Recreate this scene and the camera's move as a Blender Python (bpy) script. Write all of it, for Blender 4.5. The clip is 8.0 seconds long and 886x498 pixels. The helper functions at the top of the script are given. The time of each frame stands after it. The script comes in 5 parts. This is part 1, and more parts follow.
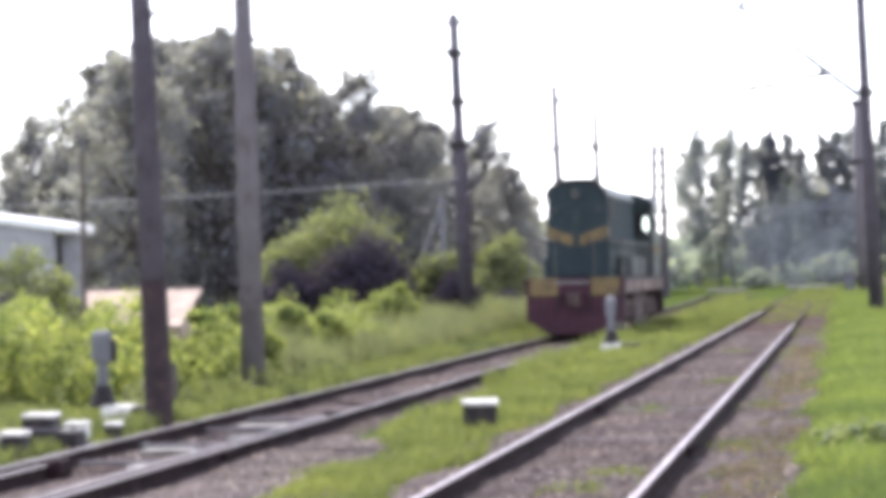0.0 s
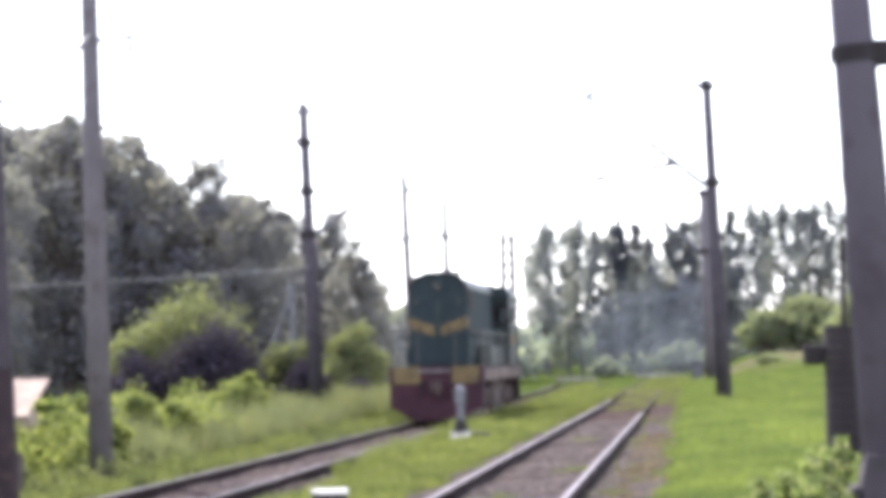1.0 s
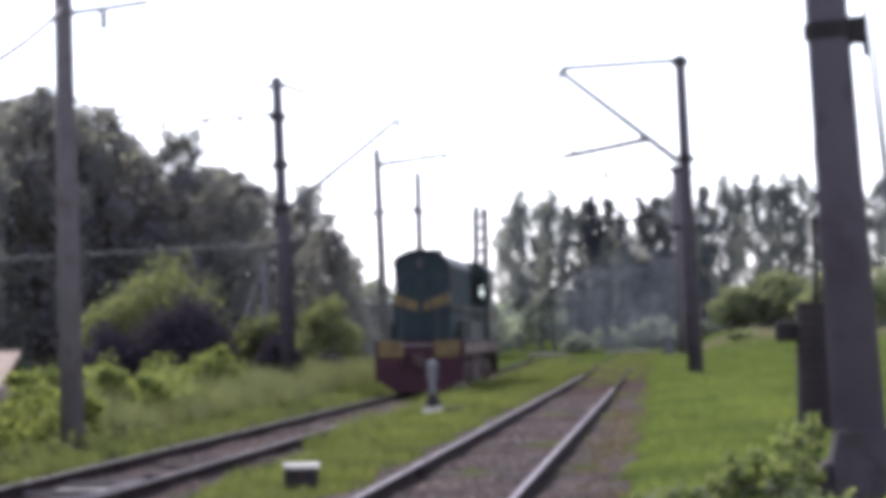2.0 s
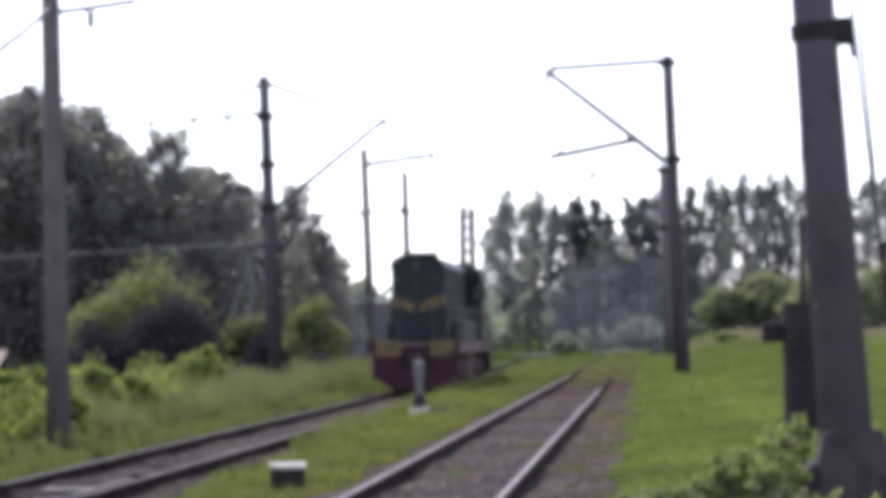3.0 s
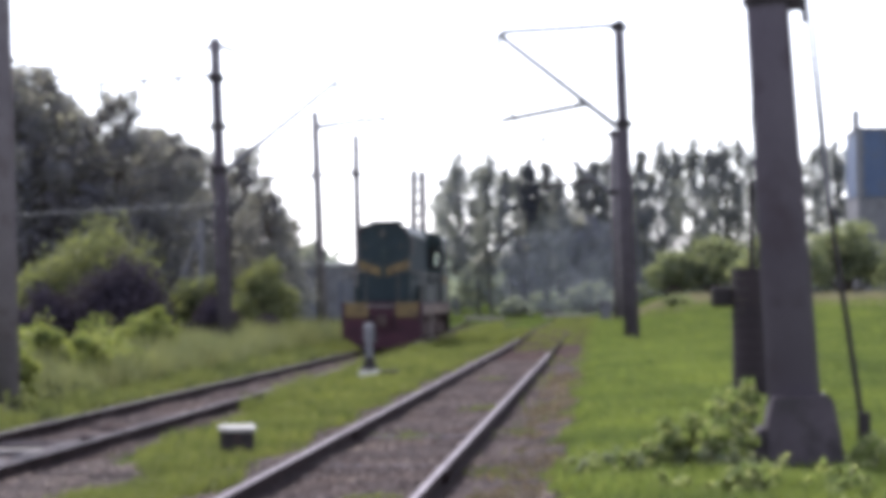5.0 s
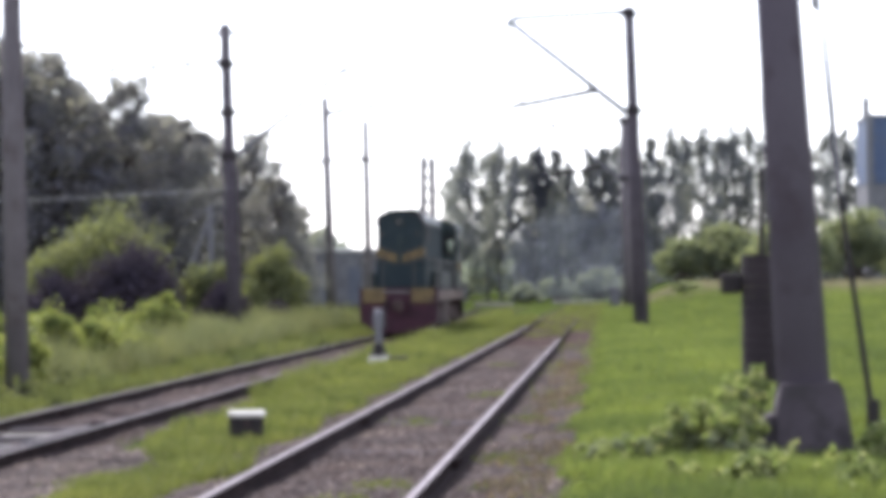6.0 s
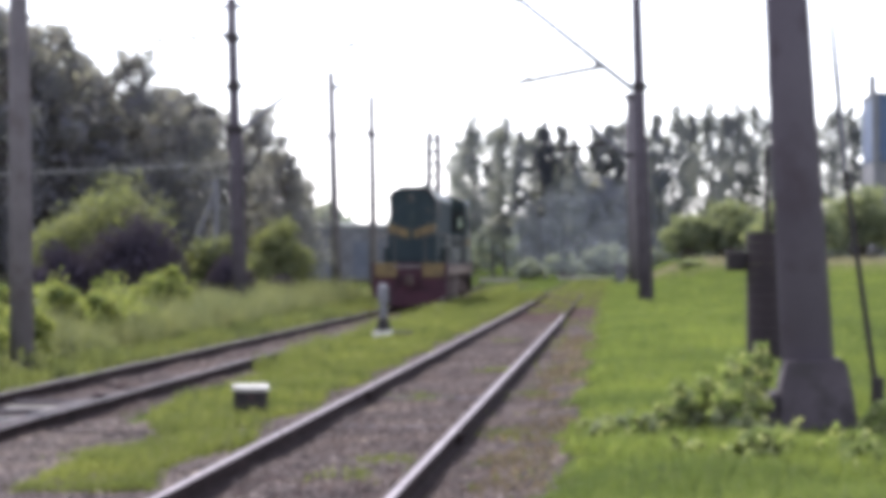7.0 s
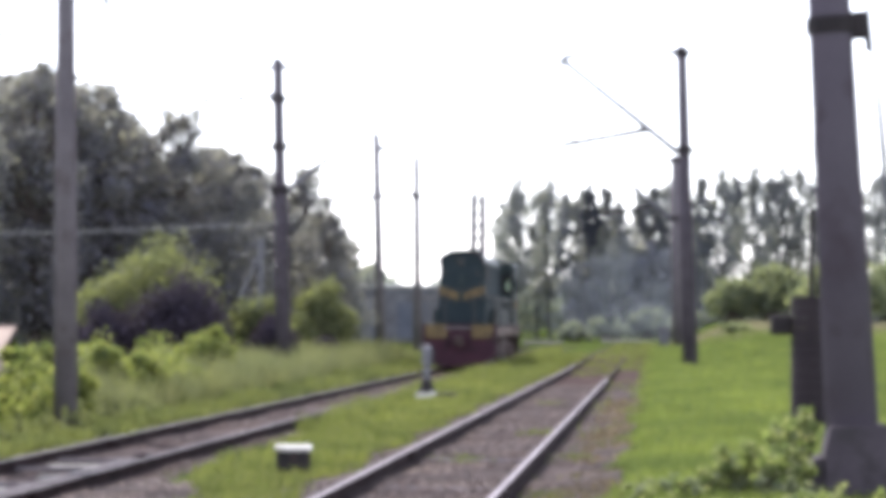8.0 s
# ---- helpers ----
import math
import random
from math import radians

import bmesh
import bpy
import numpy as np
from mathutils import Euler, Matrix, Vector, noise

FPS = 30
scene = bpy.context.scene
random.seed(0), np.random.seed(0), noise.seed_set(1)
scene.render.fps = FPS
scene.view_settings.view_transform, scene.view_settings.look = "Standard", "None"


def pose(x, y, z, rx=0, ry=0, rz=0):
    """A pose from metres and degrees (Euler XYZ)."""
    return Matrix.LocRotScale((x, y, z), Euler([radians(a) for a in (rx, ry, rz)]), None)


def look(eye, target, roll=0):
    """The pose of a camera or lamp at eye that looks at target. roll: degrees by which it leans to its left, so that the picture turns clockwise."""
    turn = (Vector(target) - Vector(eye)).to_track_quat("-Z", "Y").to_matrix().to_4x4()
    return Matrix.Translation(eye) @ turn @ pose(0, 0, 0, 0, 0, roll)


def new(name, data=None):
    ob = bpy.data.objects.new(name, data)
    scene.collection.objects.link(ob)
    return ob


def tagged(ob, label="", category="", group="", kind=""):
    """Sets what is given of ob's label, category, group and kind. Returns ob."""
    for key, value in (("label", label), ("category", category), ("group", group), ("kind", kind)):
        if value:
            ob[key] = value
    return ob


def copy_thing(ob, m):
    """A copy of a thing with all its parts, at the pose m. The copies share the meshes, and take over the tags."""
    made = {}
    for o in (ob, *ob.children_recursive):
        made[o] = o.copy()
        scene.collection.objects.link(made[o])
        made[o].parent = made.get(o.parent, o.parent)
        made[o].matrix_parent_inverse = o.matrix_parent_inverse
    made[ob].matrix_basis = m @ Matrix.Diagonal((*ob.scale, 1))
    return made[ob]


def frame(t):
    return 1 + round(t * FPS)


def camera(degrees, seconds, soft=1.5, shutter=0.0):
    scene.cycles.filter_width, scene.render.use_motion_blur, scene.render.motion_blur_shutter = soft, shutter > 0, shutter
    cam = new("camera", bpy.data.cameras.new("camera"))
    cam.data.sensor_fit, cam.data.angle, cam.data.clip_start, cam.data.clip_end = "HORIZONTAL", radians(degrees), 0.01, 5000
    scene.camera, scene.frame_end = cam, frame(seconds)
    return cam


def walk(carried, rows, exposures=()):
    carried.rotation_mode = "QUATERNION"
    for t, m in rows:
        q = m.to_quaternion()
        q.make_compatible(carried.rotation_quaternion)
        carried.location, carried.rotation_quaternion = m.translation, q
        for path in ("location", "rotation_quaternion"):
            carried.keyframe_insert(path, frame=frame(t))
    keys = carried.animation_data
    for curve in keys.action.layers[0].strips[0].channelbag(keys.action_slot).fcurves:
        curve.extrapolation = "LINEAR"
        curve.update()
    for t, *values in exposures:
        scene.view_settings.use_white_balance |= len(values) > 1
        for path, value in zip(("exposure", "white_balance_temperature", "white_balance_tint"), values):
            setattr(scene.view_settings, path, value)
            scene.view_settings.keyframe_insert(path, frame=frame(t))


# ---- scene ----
EYE = (0.0, 0.0, 1.63)


def view(yaw, pitch, roll):
    """The hand-held camera at its one place, turned yaw degrees to the left of the track and pitch degrees up."""
    a, b = radians(yaw), radians(pitch)
    ahead = Vector((-math.sin(a) * math.cos(b), math.cos(a) * math.cos(b), math.sin(b)))
    return look(EYE, Vector(EYE) + 50 * ahead, roll)


cam = camera(18.5, 8.0, soft=7.4)
walk(cam, [
    (0.0, view(8.469, 0.497, -1.135)),
    (0.1, view(8.360, 0.587, -1.175)),
    (0.2, view(8.268, 0.552, -1.214)),
    (0.3, view(7.306, 0.660, -1.253)),
    (0.4, view(6.829, 0.616, -1.293)),
    (0.5, view(6.293, 0.542, -1.332)),
    (0.6, view(6.097, 1.065, -1.305)),
    (0.7, view(5.892, 1.493, -1.277)),
    (0.8, view(5.740, 1.731, -1.249)),
    (0.9, view(5.563, 2.017, -1.221)),
    (1.0, view(5.266, 2.310, -1.194)),
    (1.1, view(4.910, 2.056, -1.185)),
    (1.2, view(4.670, 2.029, -1.176)),
    (1.3, view(4.499, 2.123, -1.167)),
    (1.4, view(4.500, 2.051, -1.158)),
    (1.5, view(4.608, 1.963, -1.149)),
    (1.7, view(4.641, 1.874, -0.857)),
    (2.8, view(4.951, 1.535, -1.140)),
    (2.9, view(4.858, 1.636, -0.965)),
    (3.0, view(4.428, 1.766, -0.789)),
    (3.1, view(4.463, 1.879, -0.854)),
    (3.2, view(4.665, 1.541, -0.918)),
    (3.3, view(4.390, 1.151, -0.982)),
    (3.4, view(4.205, 1.049, -1.046)),
    (3.5, view(4.103, 0.985, -1.110)),
    (3.6, view(3.964, 1.188, -1.076)),
    (3.7, view(3.839, 1.332, -1.041)),
    (3.8, view(3.859, 1.383, -1.007)),
    (3.9, view(3.951, 1.435, -0.972)),
    (4.0, view(3.978, 1.394, -0.937)),
    (4.1, view(4.047, 1.248, -0.914)),
    (4.2, view(4.144, 1.107, -0.890)),
    (4.3, view(3.690, 0.986, -0.866)),
    (4.4, view(3.809, 0.917, -0.842)),
    (4.5, view(4.058, 0.917, -0.818)),
    (4.6, view(3.905, 0.824, -0.814)),
    (4.7, view(3.584, 0.914, -0.809)),
    (5.8, view(3.521, 1.011, -0.021)),
    (5.9, view(3.332, 0.776, -0.203)),
    (6.0, view(3.598, 0.690, -0.386)),
    (6.1, view(3.730, 0.854, -0.409)),
    (6.2, view(4.019, 0.804, -0.433)),
    (6.3, view(3.874, 1.089, -0.456)),
    (6.4, view(3.828, 1.040, -0.480)),
    (6.5, view(3.826, 0.848, -0.503)),
    (6.6, view(3.778, 0.759, -0.403)),
    (6.7, view(3.675, 0.767, -0.302)),
    (6.8, view(3.763, 0.726, -0.201)),
    (6.9, view(3.687, 0.209, -0.101)),
    (7.0, view(3.708, 0.167, 0.000)),
    (7.1, view(3.726, 0.172, -0.269)),
    (7.2, view(3.821, 0.271, -0.539)),
    (7.3, view(3.810, 0.776, -0.808)),
    (7.4, view(3.920, 1.044, -1.078)),
    (7.5, view(4.218, 0.644, -1.347)),
    (7.6, view(4.939, 0.202, -0.988)),
    (7.7, view(4.953, 0.317, -0.628)),
    (7.8, view(5.451, 0.194, -0.269)),
    (7.9, view(5.466, 0.641, 0.091)),
    (8.0, view(4.644, 1.463, 0.450)),
], exposures=[(0.0, 2.18, 6150, 18), (1.0, 2.23, 6150, 18), (1.3, 1.68, 6150, 18), (1.5, 1.38, 6020, 20), (3.5, 1.19, 5980, 21), (4.5, 1.31, 6020, 20), (5.8, 1.60, 6150, 18), (6.5, 1.69, 6150, 18), (7.0, 1.73, 6150, 18), (8.0, 1.83, 6150, 18)])

# ---- light: hazy bright sky, sun high behind the trees on the left ----
SUN = Vector((-0.48, 0.80, 1.0)).normalized()
world = bpy.data.worlds.new("sky")
scene.world = world
world.use_nodes = True
wn = world.node_tree.nodes
sky = wn.new("ShaderNodeTexSky")
sky.sky_type = "NISHITA"
sky.sun_disc = False
sky.sun_elevation = math.asin(SUN.z)
sky.sun_rotation = math.atan2(SUN.x, SUN.y) % (2 * math.pi)
sky.dust_density = 0.1
sky.air_density = 1.0
hazy = wn.new("ShaderNodeHueSaturation")
hazy.inputs["Saturation"].default_value = 0.3
world.node_tree.links.new(sky.outputs["Color"], hazy.inputs["Color"])
world.node_tree.links.new(hazy.outputs["Color"], wn["Background"].inputs["Color"])
wn["Background"].inputs["Strength"].default_value = 0.132
sun = new("sun", bpy.data.lights.new("sun", "SUN"))
sun.data.energy, sun.data.angle, sun.data.color = 2.3, radians(2.0), (1.0, 0.95, 0.87)
sun.matrix_world = look(SUN * 100, (0, 0, 0))


# ---- materials ----
def nodes_of(name):
    m = bpy.data.materials.new(name)
    m.use_nodes = True
    return m, m.node_tree.nodes, m.node_tree.links, m.node_tree.nodes["Principled BSDF"]


def noise_node(n, l, scale, detail=4.0, coord="Object"):
    tc, t = n.new("ShaderNodeTexCoord"), n.new("ShaderNodeTexNoise")
    t.inputs["Scale"].default_value, t.inputs["Detail"].default_value = scale, detail
    l.new(tc.outputs[coord], t.inputs["Vector"])
    return t


def ramp(n, l, fac, stops):
    r = n.new("ShaderNodeValToRGB")
    while len(r.color_ramp.elements) < len(stops):
        r.color_ramp.elements.new(0.5)
    for e, (at, col) in zip(r.color_ramp.elements, stops):
        e.position, e.color = at, (*col, 1)
    l.new(fac, r.inputs["Fac"])
    return r.outputs["Color"]


def mixed(n, l, fac, a, b, how="MIX"):
    m = n.new("ShaderNodeMix")
    m.data_type, m.blend_type = "RGBA", how
    if isinstance(fac, float):
        m.inputs["Factor"].default_value = fac
    else:
        l.new(fac, m.inputs["Factor"])
    for sock, v in ((m.inputs[6], a), (m.inputs[7], b)):
        if isinstance(v, tuple):
            sock.default_value = (*v, 1)
        else:
            l.new(v, sock)
    return m.outputs[2]


def surface(name, c1, c2, big=1.0, fine=30.0, rough=0.8, metal=0.0, bump=0.3, stain=None, vary=0.0, spec=0.2, grain=0.28):
    """A surface of two colours in broad patches, with fine grain, relief and an optional stain."""
    m, n, l, b = nodes_of(name)
    t1, t2 = noise_node(n, l, big), noise_node(n, l, fine, 6.0)
    col = ramp(n, l, t1.outputs["Fac"], [(0.32, c1), (0.68, c2)])
    speckle = ramp(n, l, t2.outputs["Fac"], [(0.3, (1 - grain,) * 3), (0.7, (1 + grain * 0.54,) * 3)])
    col = mixed(n, l, 1.0, col, speckle, "MULTIPLY")
    if stain:
        t3 = noise_node(n, l, big * 2.7 + 0.4, 8.0)
        mask = ramp(n, l, t3.outputs["Fac"], [(0.52, (0, 0, 0)), (0.66, (1, 1, 1))])
        col = mixed(n, l, mask, col, stain)
    if vary:
        info = n.new("ShaderNodeObjectInfo")
        v = ramp(n, l, info.outputs["Random"], [(0.0, (1 - vary,) * 3), (1.0, (1 + vary,) * 3)])
        col = mixed(n, l, 1.0, col, v, "MULTIPLY")
    l.new(col, b.inputs["Base Color"])
    b.inputs["Roughness"].default_value, b.inputs["Metallic"].default_value = rough, metal
    b.inputs["Specular IOR Level"].default_value = spec
    if bump:
        bp = n.new("ShaderNodeBump")
        bp.inputs["Strength"].default_value, bp.inputs["Distance"].default_value = bump, 0.02
        l.new(t2.outputs["Fac"], bp.inputs["Height"])
        l.new(bp.outputs["Normal"], b.inputs["Normal"])
    return m


def leafy(name, c1, c2, c3, glow=0.35, rough=0.6, patch=0.2, broad=0.6):
    """Leaves or grass: colour varies from leaf to leaf and in patches, and light passes through."""
    m, n, l, b = nodes_of(name)
    g = n.new("ShaderNodeNewGeometry")
    t = noise_node(n, l, broad, 3.0)
    leaf = ramp(n, l, g.outputs["Random Per Island"], [(0.0, c1), (0.55, c2), (1.0, c3)])
    tone = ramp(n, l, t.outputs["Fac"], [(0.32, (1.06 - 1.2 * patch, 1 - patch, 1.35 - patch)), (0.68, (1.06 + 1.3 * patch, 1 + patch, 1.35 + 0.5 * patch))])
    col = mixed(n, l, 1.0, leaf, tone, "MULTIPLY")
    l.new(col, b.inputs["Base Color"])
    b.inputs["Roughness"].default_value = rough
    b.inputs["Specular IOR Level"].default_value = 0.1
    tr = n.new("ShaderNodeBsdfTranslucent")
    warm = mixed(n, l, 1.0, col, (1.45, 1.5, 0.85), "MULTIPLY")
    l.new(warm, tr.inputs["Color"])
    mx = n.new("ShaderNodeMixShader")
    mx.inputs["Fac"].default_value = glow
    l.new(b.outputs["BSDF"], mx.inputs[1])
    l.new(tr.outputs["BSDF"], mx.inputs[2])
    l.new(mx.outputs["Shader"], n["Material Output"].inputs["Surface"])
    return m


def pane_glass(name):
    m, n, l, b = nodes_of(name)
    b.inputs["Base Color"].default_value = (0.8, 0.87, 0.85, 1)
    b.inputs["Roughness"].default_value = 0.03
    b.inputs["Transmission Weight"].default_value = 1.0
    b.inputs["IOR"].default_value = 1.1
    return m


CONCRETE = surface("concrete", (0.112, 0.10, 0.11), (0.155, 0.14, 0.152), 1.2, 45, 0.95, 0, 0.35, (0.095, 0.08, 0.085))
CONCRETE_DARK = surface("weathered_concrete", (0.058, 0.050, 0.062), (0.086, 0.075, 0.090), 1.5, 40, 0.95, 0, 0.2, (0.052, 0.043, 0.050), grain=0.15)
CONCRETE_NEAR = surface("mast_concrete", (0.082, 0.070, 0.090), (0.110, 0.096, 0.120), 0.7, 38, 0.9, 0, 0.15, (0.072, 0.058, 0.074), grain=0.10)
BARK_PALE = surface("poplar_bark", (0.065, 0.066, 0.07), (0.11, 0.11, 0.115), 1.0, 12, 0.95, 0, 0.4)
SLAB = surface("crossing_concrete", (0.20, 0.19, 0.175), (0.29, 0.28, 0.255), 0.5, 9, 0.9, 0, 0.2, (0.13, 0.125, 0.105))
RUSTY = surface("rusty_steel", (0.028, 0.020, 0.024), (0.045, 0.031, 0.035), 2.0, 60, 0.9, 0.0, 0.4, (0.06, 0.04, 0.035))
GALV = surface("galvanised_steel", (0.13, 0.13, 0.145), (0.19, 0.19, 0.21), 3.0, 60, 0.7, 0.3, 0.1)
DARK_STEEL = surface("dark_steel", (0.016, 0.013, 0.015), (0.028, 0.023, 0.025), 2.0, 50, 0.7, 0.0, 0.2)
RAIL_SIDE = surface("rail_web", (0.014, 0.009, 0.010), (0.024, 0.015, 0.016), 1.5, 40, 0.95, 0.0, 0.3, (0.03, 0.02, 0.02), spec=0.05)
RAIL_DULL = surface("rail_head_dull", (0.11, 0.088, 0.092), (0.16, 0.13, 0.135), 0.8, 20, 0.5, 0.1, 0.05)
RAIL_FAR_DULL = surface("rail_head_far_dull", (0.055, 0.050, 0.036), (0.080, 0.070, 0.048), 0.8, 20, 0.9, 0.0, 0.1, spec=0.05)
RAIL_TOP = surface("rail_running_surface", (0.21, 0.182, 0.196), (0.29, 0.258, 0.272), 0.8, 20, 0.6, 0.1, 0.0, (0.14, 0.112, 0.122), spec=0.12)
SLEEPER = surface("sleeper", (0.075, 0.055, 0.055), (0.12, 0.092, 0.09), 1.5, 25, 0.95, 0, 0.5, (0.06, 0.045, 0.045), 0.25)
WHITEWASH = surface("whitewash", (0.50, 0.48, 0.45), (0.74, 0.72, 0.68), 3.0, 40, 0.85, 0, 0.2, (0.30, 0.28, 0.25))
SIGNAL_GREY = surface("signal_grey_paint", (0.10, 0.102, 0.115), (0.145, 0.147, 0.162), 3.0, 40, 0.7, 0.0, 0.1, (0.12, 0.11, 0.11))
BARK = surface("bark", (0.06, 0.05, 0.045), (0.13, 0.11, 0.10), 2.0, 25, 0.95, 0, 0.6)
PORCELAIN = surface("insulator_porcelain", (0.22, 0.24, 0.26), (0.32, 0.34, 0.36), 3.0, 30, 0.3, 0, 0.05)
WIRE = surface("wire", (0.07, 0.065, 0.07), (0.11, 0.10, 0.11), 1.0, 10, 0.6, 0.5, 0.0)
PALE_WIRE = surface("pale_cable", (0.42, 0.41, 0.41), (0.55, 0.54, 0.54), 1.0, 10, 0.6, 0.1, 0.0)

# Leaf colours of the grove and poplars are greyed and lifted for haze.
LEAF_DARK = leafy("leaves_dark_tree", (0.138, 0.142, 0.144), (0.17, 0.176, 0.172), (0.205, 0.214, 0.192), 0.52)
LEAF_FAR_HAZED = leafy("leaves_hazed_poplar", (0.155, 0.172, 0.170), (0.195, 0.215, 0.208), (0.24, 0.26, 0.238), 0.48)
LEAF_BUSH = leafy("leaves_bush", (0.10, 0.118, 0.056), (0.15, 0.172, 0.07), (0.22, 0.245, 0.09), 0.35)
LEAF_BRIGHT = leafy("leaves_young_shrub", (0.10, 0.135, 0.035), (0.165, 0.20, 0.055), (0.26, 0.285, 0.09), 0.45, patch=0.35, broad=1.2)
LEAF_HEDGE = leafy("leaves_hedge", (0.12, 0.147, 0.082), (0.165, 0.197, 0.104), (0.22, 0.245, 0.125), 0.48)
# Near-black leaf colour stands in for shade on the bushes' near side.
LEAF_SHADE = leafy("leaves_shade_shrub", (0.050, 0.043, 0.048), (0.058, 0.050, 0.054), (0.066, 0.059, 0.060), 0.12, rough=0.9)
LEAF_WEED = leafy("leaves_weed", (0.115, 0.16, 0.05), (0.195, 0.24, 0.08), (0.34, 0.37, 0.17), 0.46)
# Haze over the far greenery is put into these three pale leaf colours.
LEAF_SLATE_HAZED = leafy("leaves_hazed_slate_wood", (0.25, 0.268, 0.272), (0.28, 0.30, 0.30), (0.315, 0.335, 0.33), 0.55)
LEAF_HAZY = leafy("leaves_haze_bush", (0.16, 0.19, 0.135), (0.195, 0.225, 0.155), (0.235, 0.265, 0.175), 0.45)
LEAF_WOOD_HAZED = leafy("leaves_hazed_far_wood", (0.15, 0.18, 0.15), (0.19, 0.222, 0.18), (0.235, 0.27, 0.205), 0.45)
GRASS_LAWN = leafy("grass_lawn", (0.088, 0.124, 0.033), (0.118, 0.162, 0.042), (0.165, 0.20, 0.058), 0.38, patch=0.32, broad=0.28)
GRASS_VERGE = leafy("grass_verge", (0.085, 0.105, 0.034), (0.115, 0.14, 0.045), (0.16, 0.18, 0.065), 0.35, patch=0.3, broad=0.35)
GRASS_STRIP = leafy("grass_between_tracks", (0.09, 0.115, 0.03), (0.125, 0.155, 0.04), (0.18, 0.195, 0.07), 0.35, patch=0.3, broad=0.5)
GRASS_STRAW = leafy("grass_straw", (0.15, 0.15, 0.085), (0.20, 0.195, 0.115), (0.26, 0.25, 0.155), 0.35, patch=0.2)
GRASS_DRY = leafy("grass_dry_pale", (0.11, 0.092, 0.062), (0.15, 0.125, 0.085), (0.20, 0.17, 0.115), 0.3, patch=0.25)
GRASS_TALL = leafy("grass_tall_seeding", (0.105, 0.124, 0.054), (0.137, 0.156, 0.068), (0.18, 0.193, 0.096), 0.35, patch=0.3)


def ground_material():
    """Meadow soil that carries thin grass, turning to gravel and earth beside and between the tracks."""
    m, n, l, b = nodes_of("ground_soil_and_turf")
    tc, sep = n.new("ShaderNodeTexCoord"), n.new("ShaderNodeSeparateXYZ")
    l.new(tc.outputs["Object"], sep.inputs[0])
    t1, t2, t3 = noise_node(n, l, 0.35, 5), noise_node(n, l, 9.0, 6), noise_node(n, l, 1.3, 6)
    turf = ramp(n, l, t1.outputs["Fac"], [(0.3, (0.045, 0.062, 0.018)), (0.55, (0.06, 0.082, 0.022)), (0.75, (0.08, 0.095, 0.034))])
    turf = mixed(n, l, 1.0, turf, ramp(n, l, t2.outputs["Fac"], [(0.3, (0.6, 0.6, 0.6)), (0.7, (1.2, 1.2, 1.1))]), "MULTIPLY")
    soil = ramp(n, l, t3.outputs["Fac"], [(0.3, (0.049, 0.036, 0.036)), (0.7, (0.088, 0.067, 0.060))])
    soil = mixed(n, l, 1.0, soil, ramp(n, l, t2.outputs["Fac"], [(0.25, (0.6, 0.6, 0.6)), (0.75, (1.25, 1.25, 1.25))]), "MULTIPLY")

    def band(sock, lo, hi, soft):
        a = n.new("ShaderNodeMapRange")
        a.inputs["From Min"].default_value, a.inputs["From Max"].default_value = lo - soft, lo + soft
        c = n.new("ShaderNodeMapRange")
        c.inputs["From Min"].default_value, c.inputs["From Max"].default_value = hi + soft, hi - soft
        for q in (a, c):
            l.new(sock, q.inputs["Value"])
        p = n.new("ShaderNodeMath")
        p.operation = "MULTIPLY"
        l.new(a.outputs[0], p.inputs[0])
        l.new(c.outputs[0], p.inputs[1])
        return p.outputs[0]

    wob = n.new("ShaderNodeMath")
    wob.operation = "MULTIPLY_ADD"
    l.new(t3.outputs["Fac"], wob.inputs[0])
    wob.inputs[1].default_value = 1.1
    l.new(sep.outputs["X"], wob.inputs[2])
    x = wob.outputs[0]
    near = n.new("ShaderNodeMapRange")
    near.inputs["From Min"].default_value, near.inputs["From Max"].default_value = 31.0, 25.0
    l.new(sep.outputs["Y"], near.inputs["Value"])
    mid = n.new("ShaderNodeMath")
    mid.operation = "MULTIPLY"
    l.new(band(x, -6.2, -3.0, 0.3), mid.inputs[0])
    l.new(near.outputs[0], mid.inputs[1])
    mask = n.new("ShaderNodeMath")
    mask.operation = "MAXIMUM"
    l.new(mid.outputs[0], mask.inputs[0])
    l.new(band(x, -3.3, 0.05, 0.25), mask.inputs[1])
    mask2 = n.new("ShaderNodeMath")
    mask2.operation = "MAXIMUM"
    l.new(mask.outputs[0], mask2.inputs[0])
    l.new(band(x, -8.6, -5.7, 0.25), mask2.inputs[1])
    fade = n.new("ShaderNodeMapRange")
    fade.inputs["From Min"].default_value, fade.inputs["From Max"].default_value = 230.0, 120.0
    l.new(sep.outputs["Y"], fade.inputs["Value"])
    mask3 = n.new("ShaderNodeMath")
    mask3.operation = "MULTIPLY"
    l.new(mask2.outputs[0], mask3.inputs[0])
    l.new(fade.outputs[0], mask3.inputs[1])
    l.new(mixed(n, l, mask3.outputs[0], turf, soil), b.inputs["Base Color"])
    b.inputs["Roughness"].default_value = 0.95
    b.inputs["Specular IOR Level"].default_value = 0.0
    bp = n.new("ShaderNodeBump")
    bp.inputs["Strength"].default_value, bp.inputs["Distance"].default_value = 0.6, 0.05
    l.new(t2.outputs["Fac"], bp.inputs["Height"])
    l.new(bp.outputs["Normal"], b.inputs["Normal"])
    return m


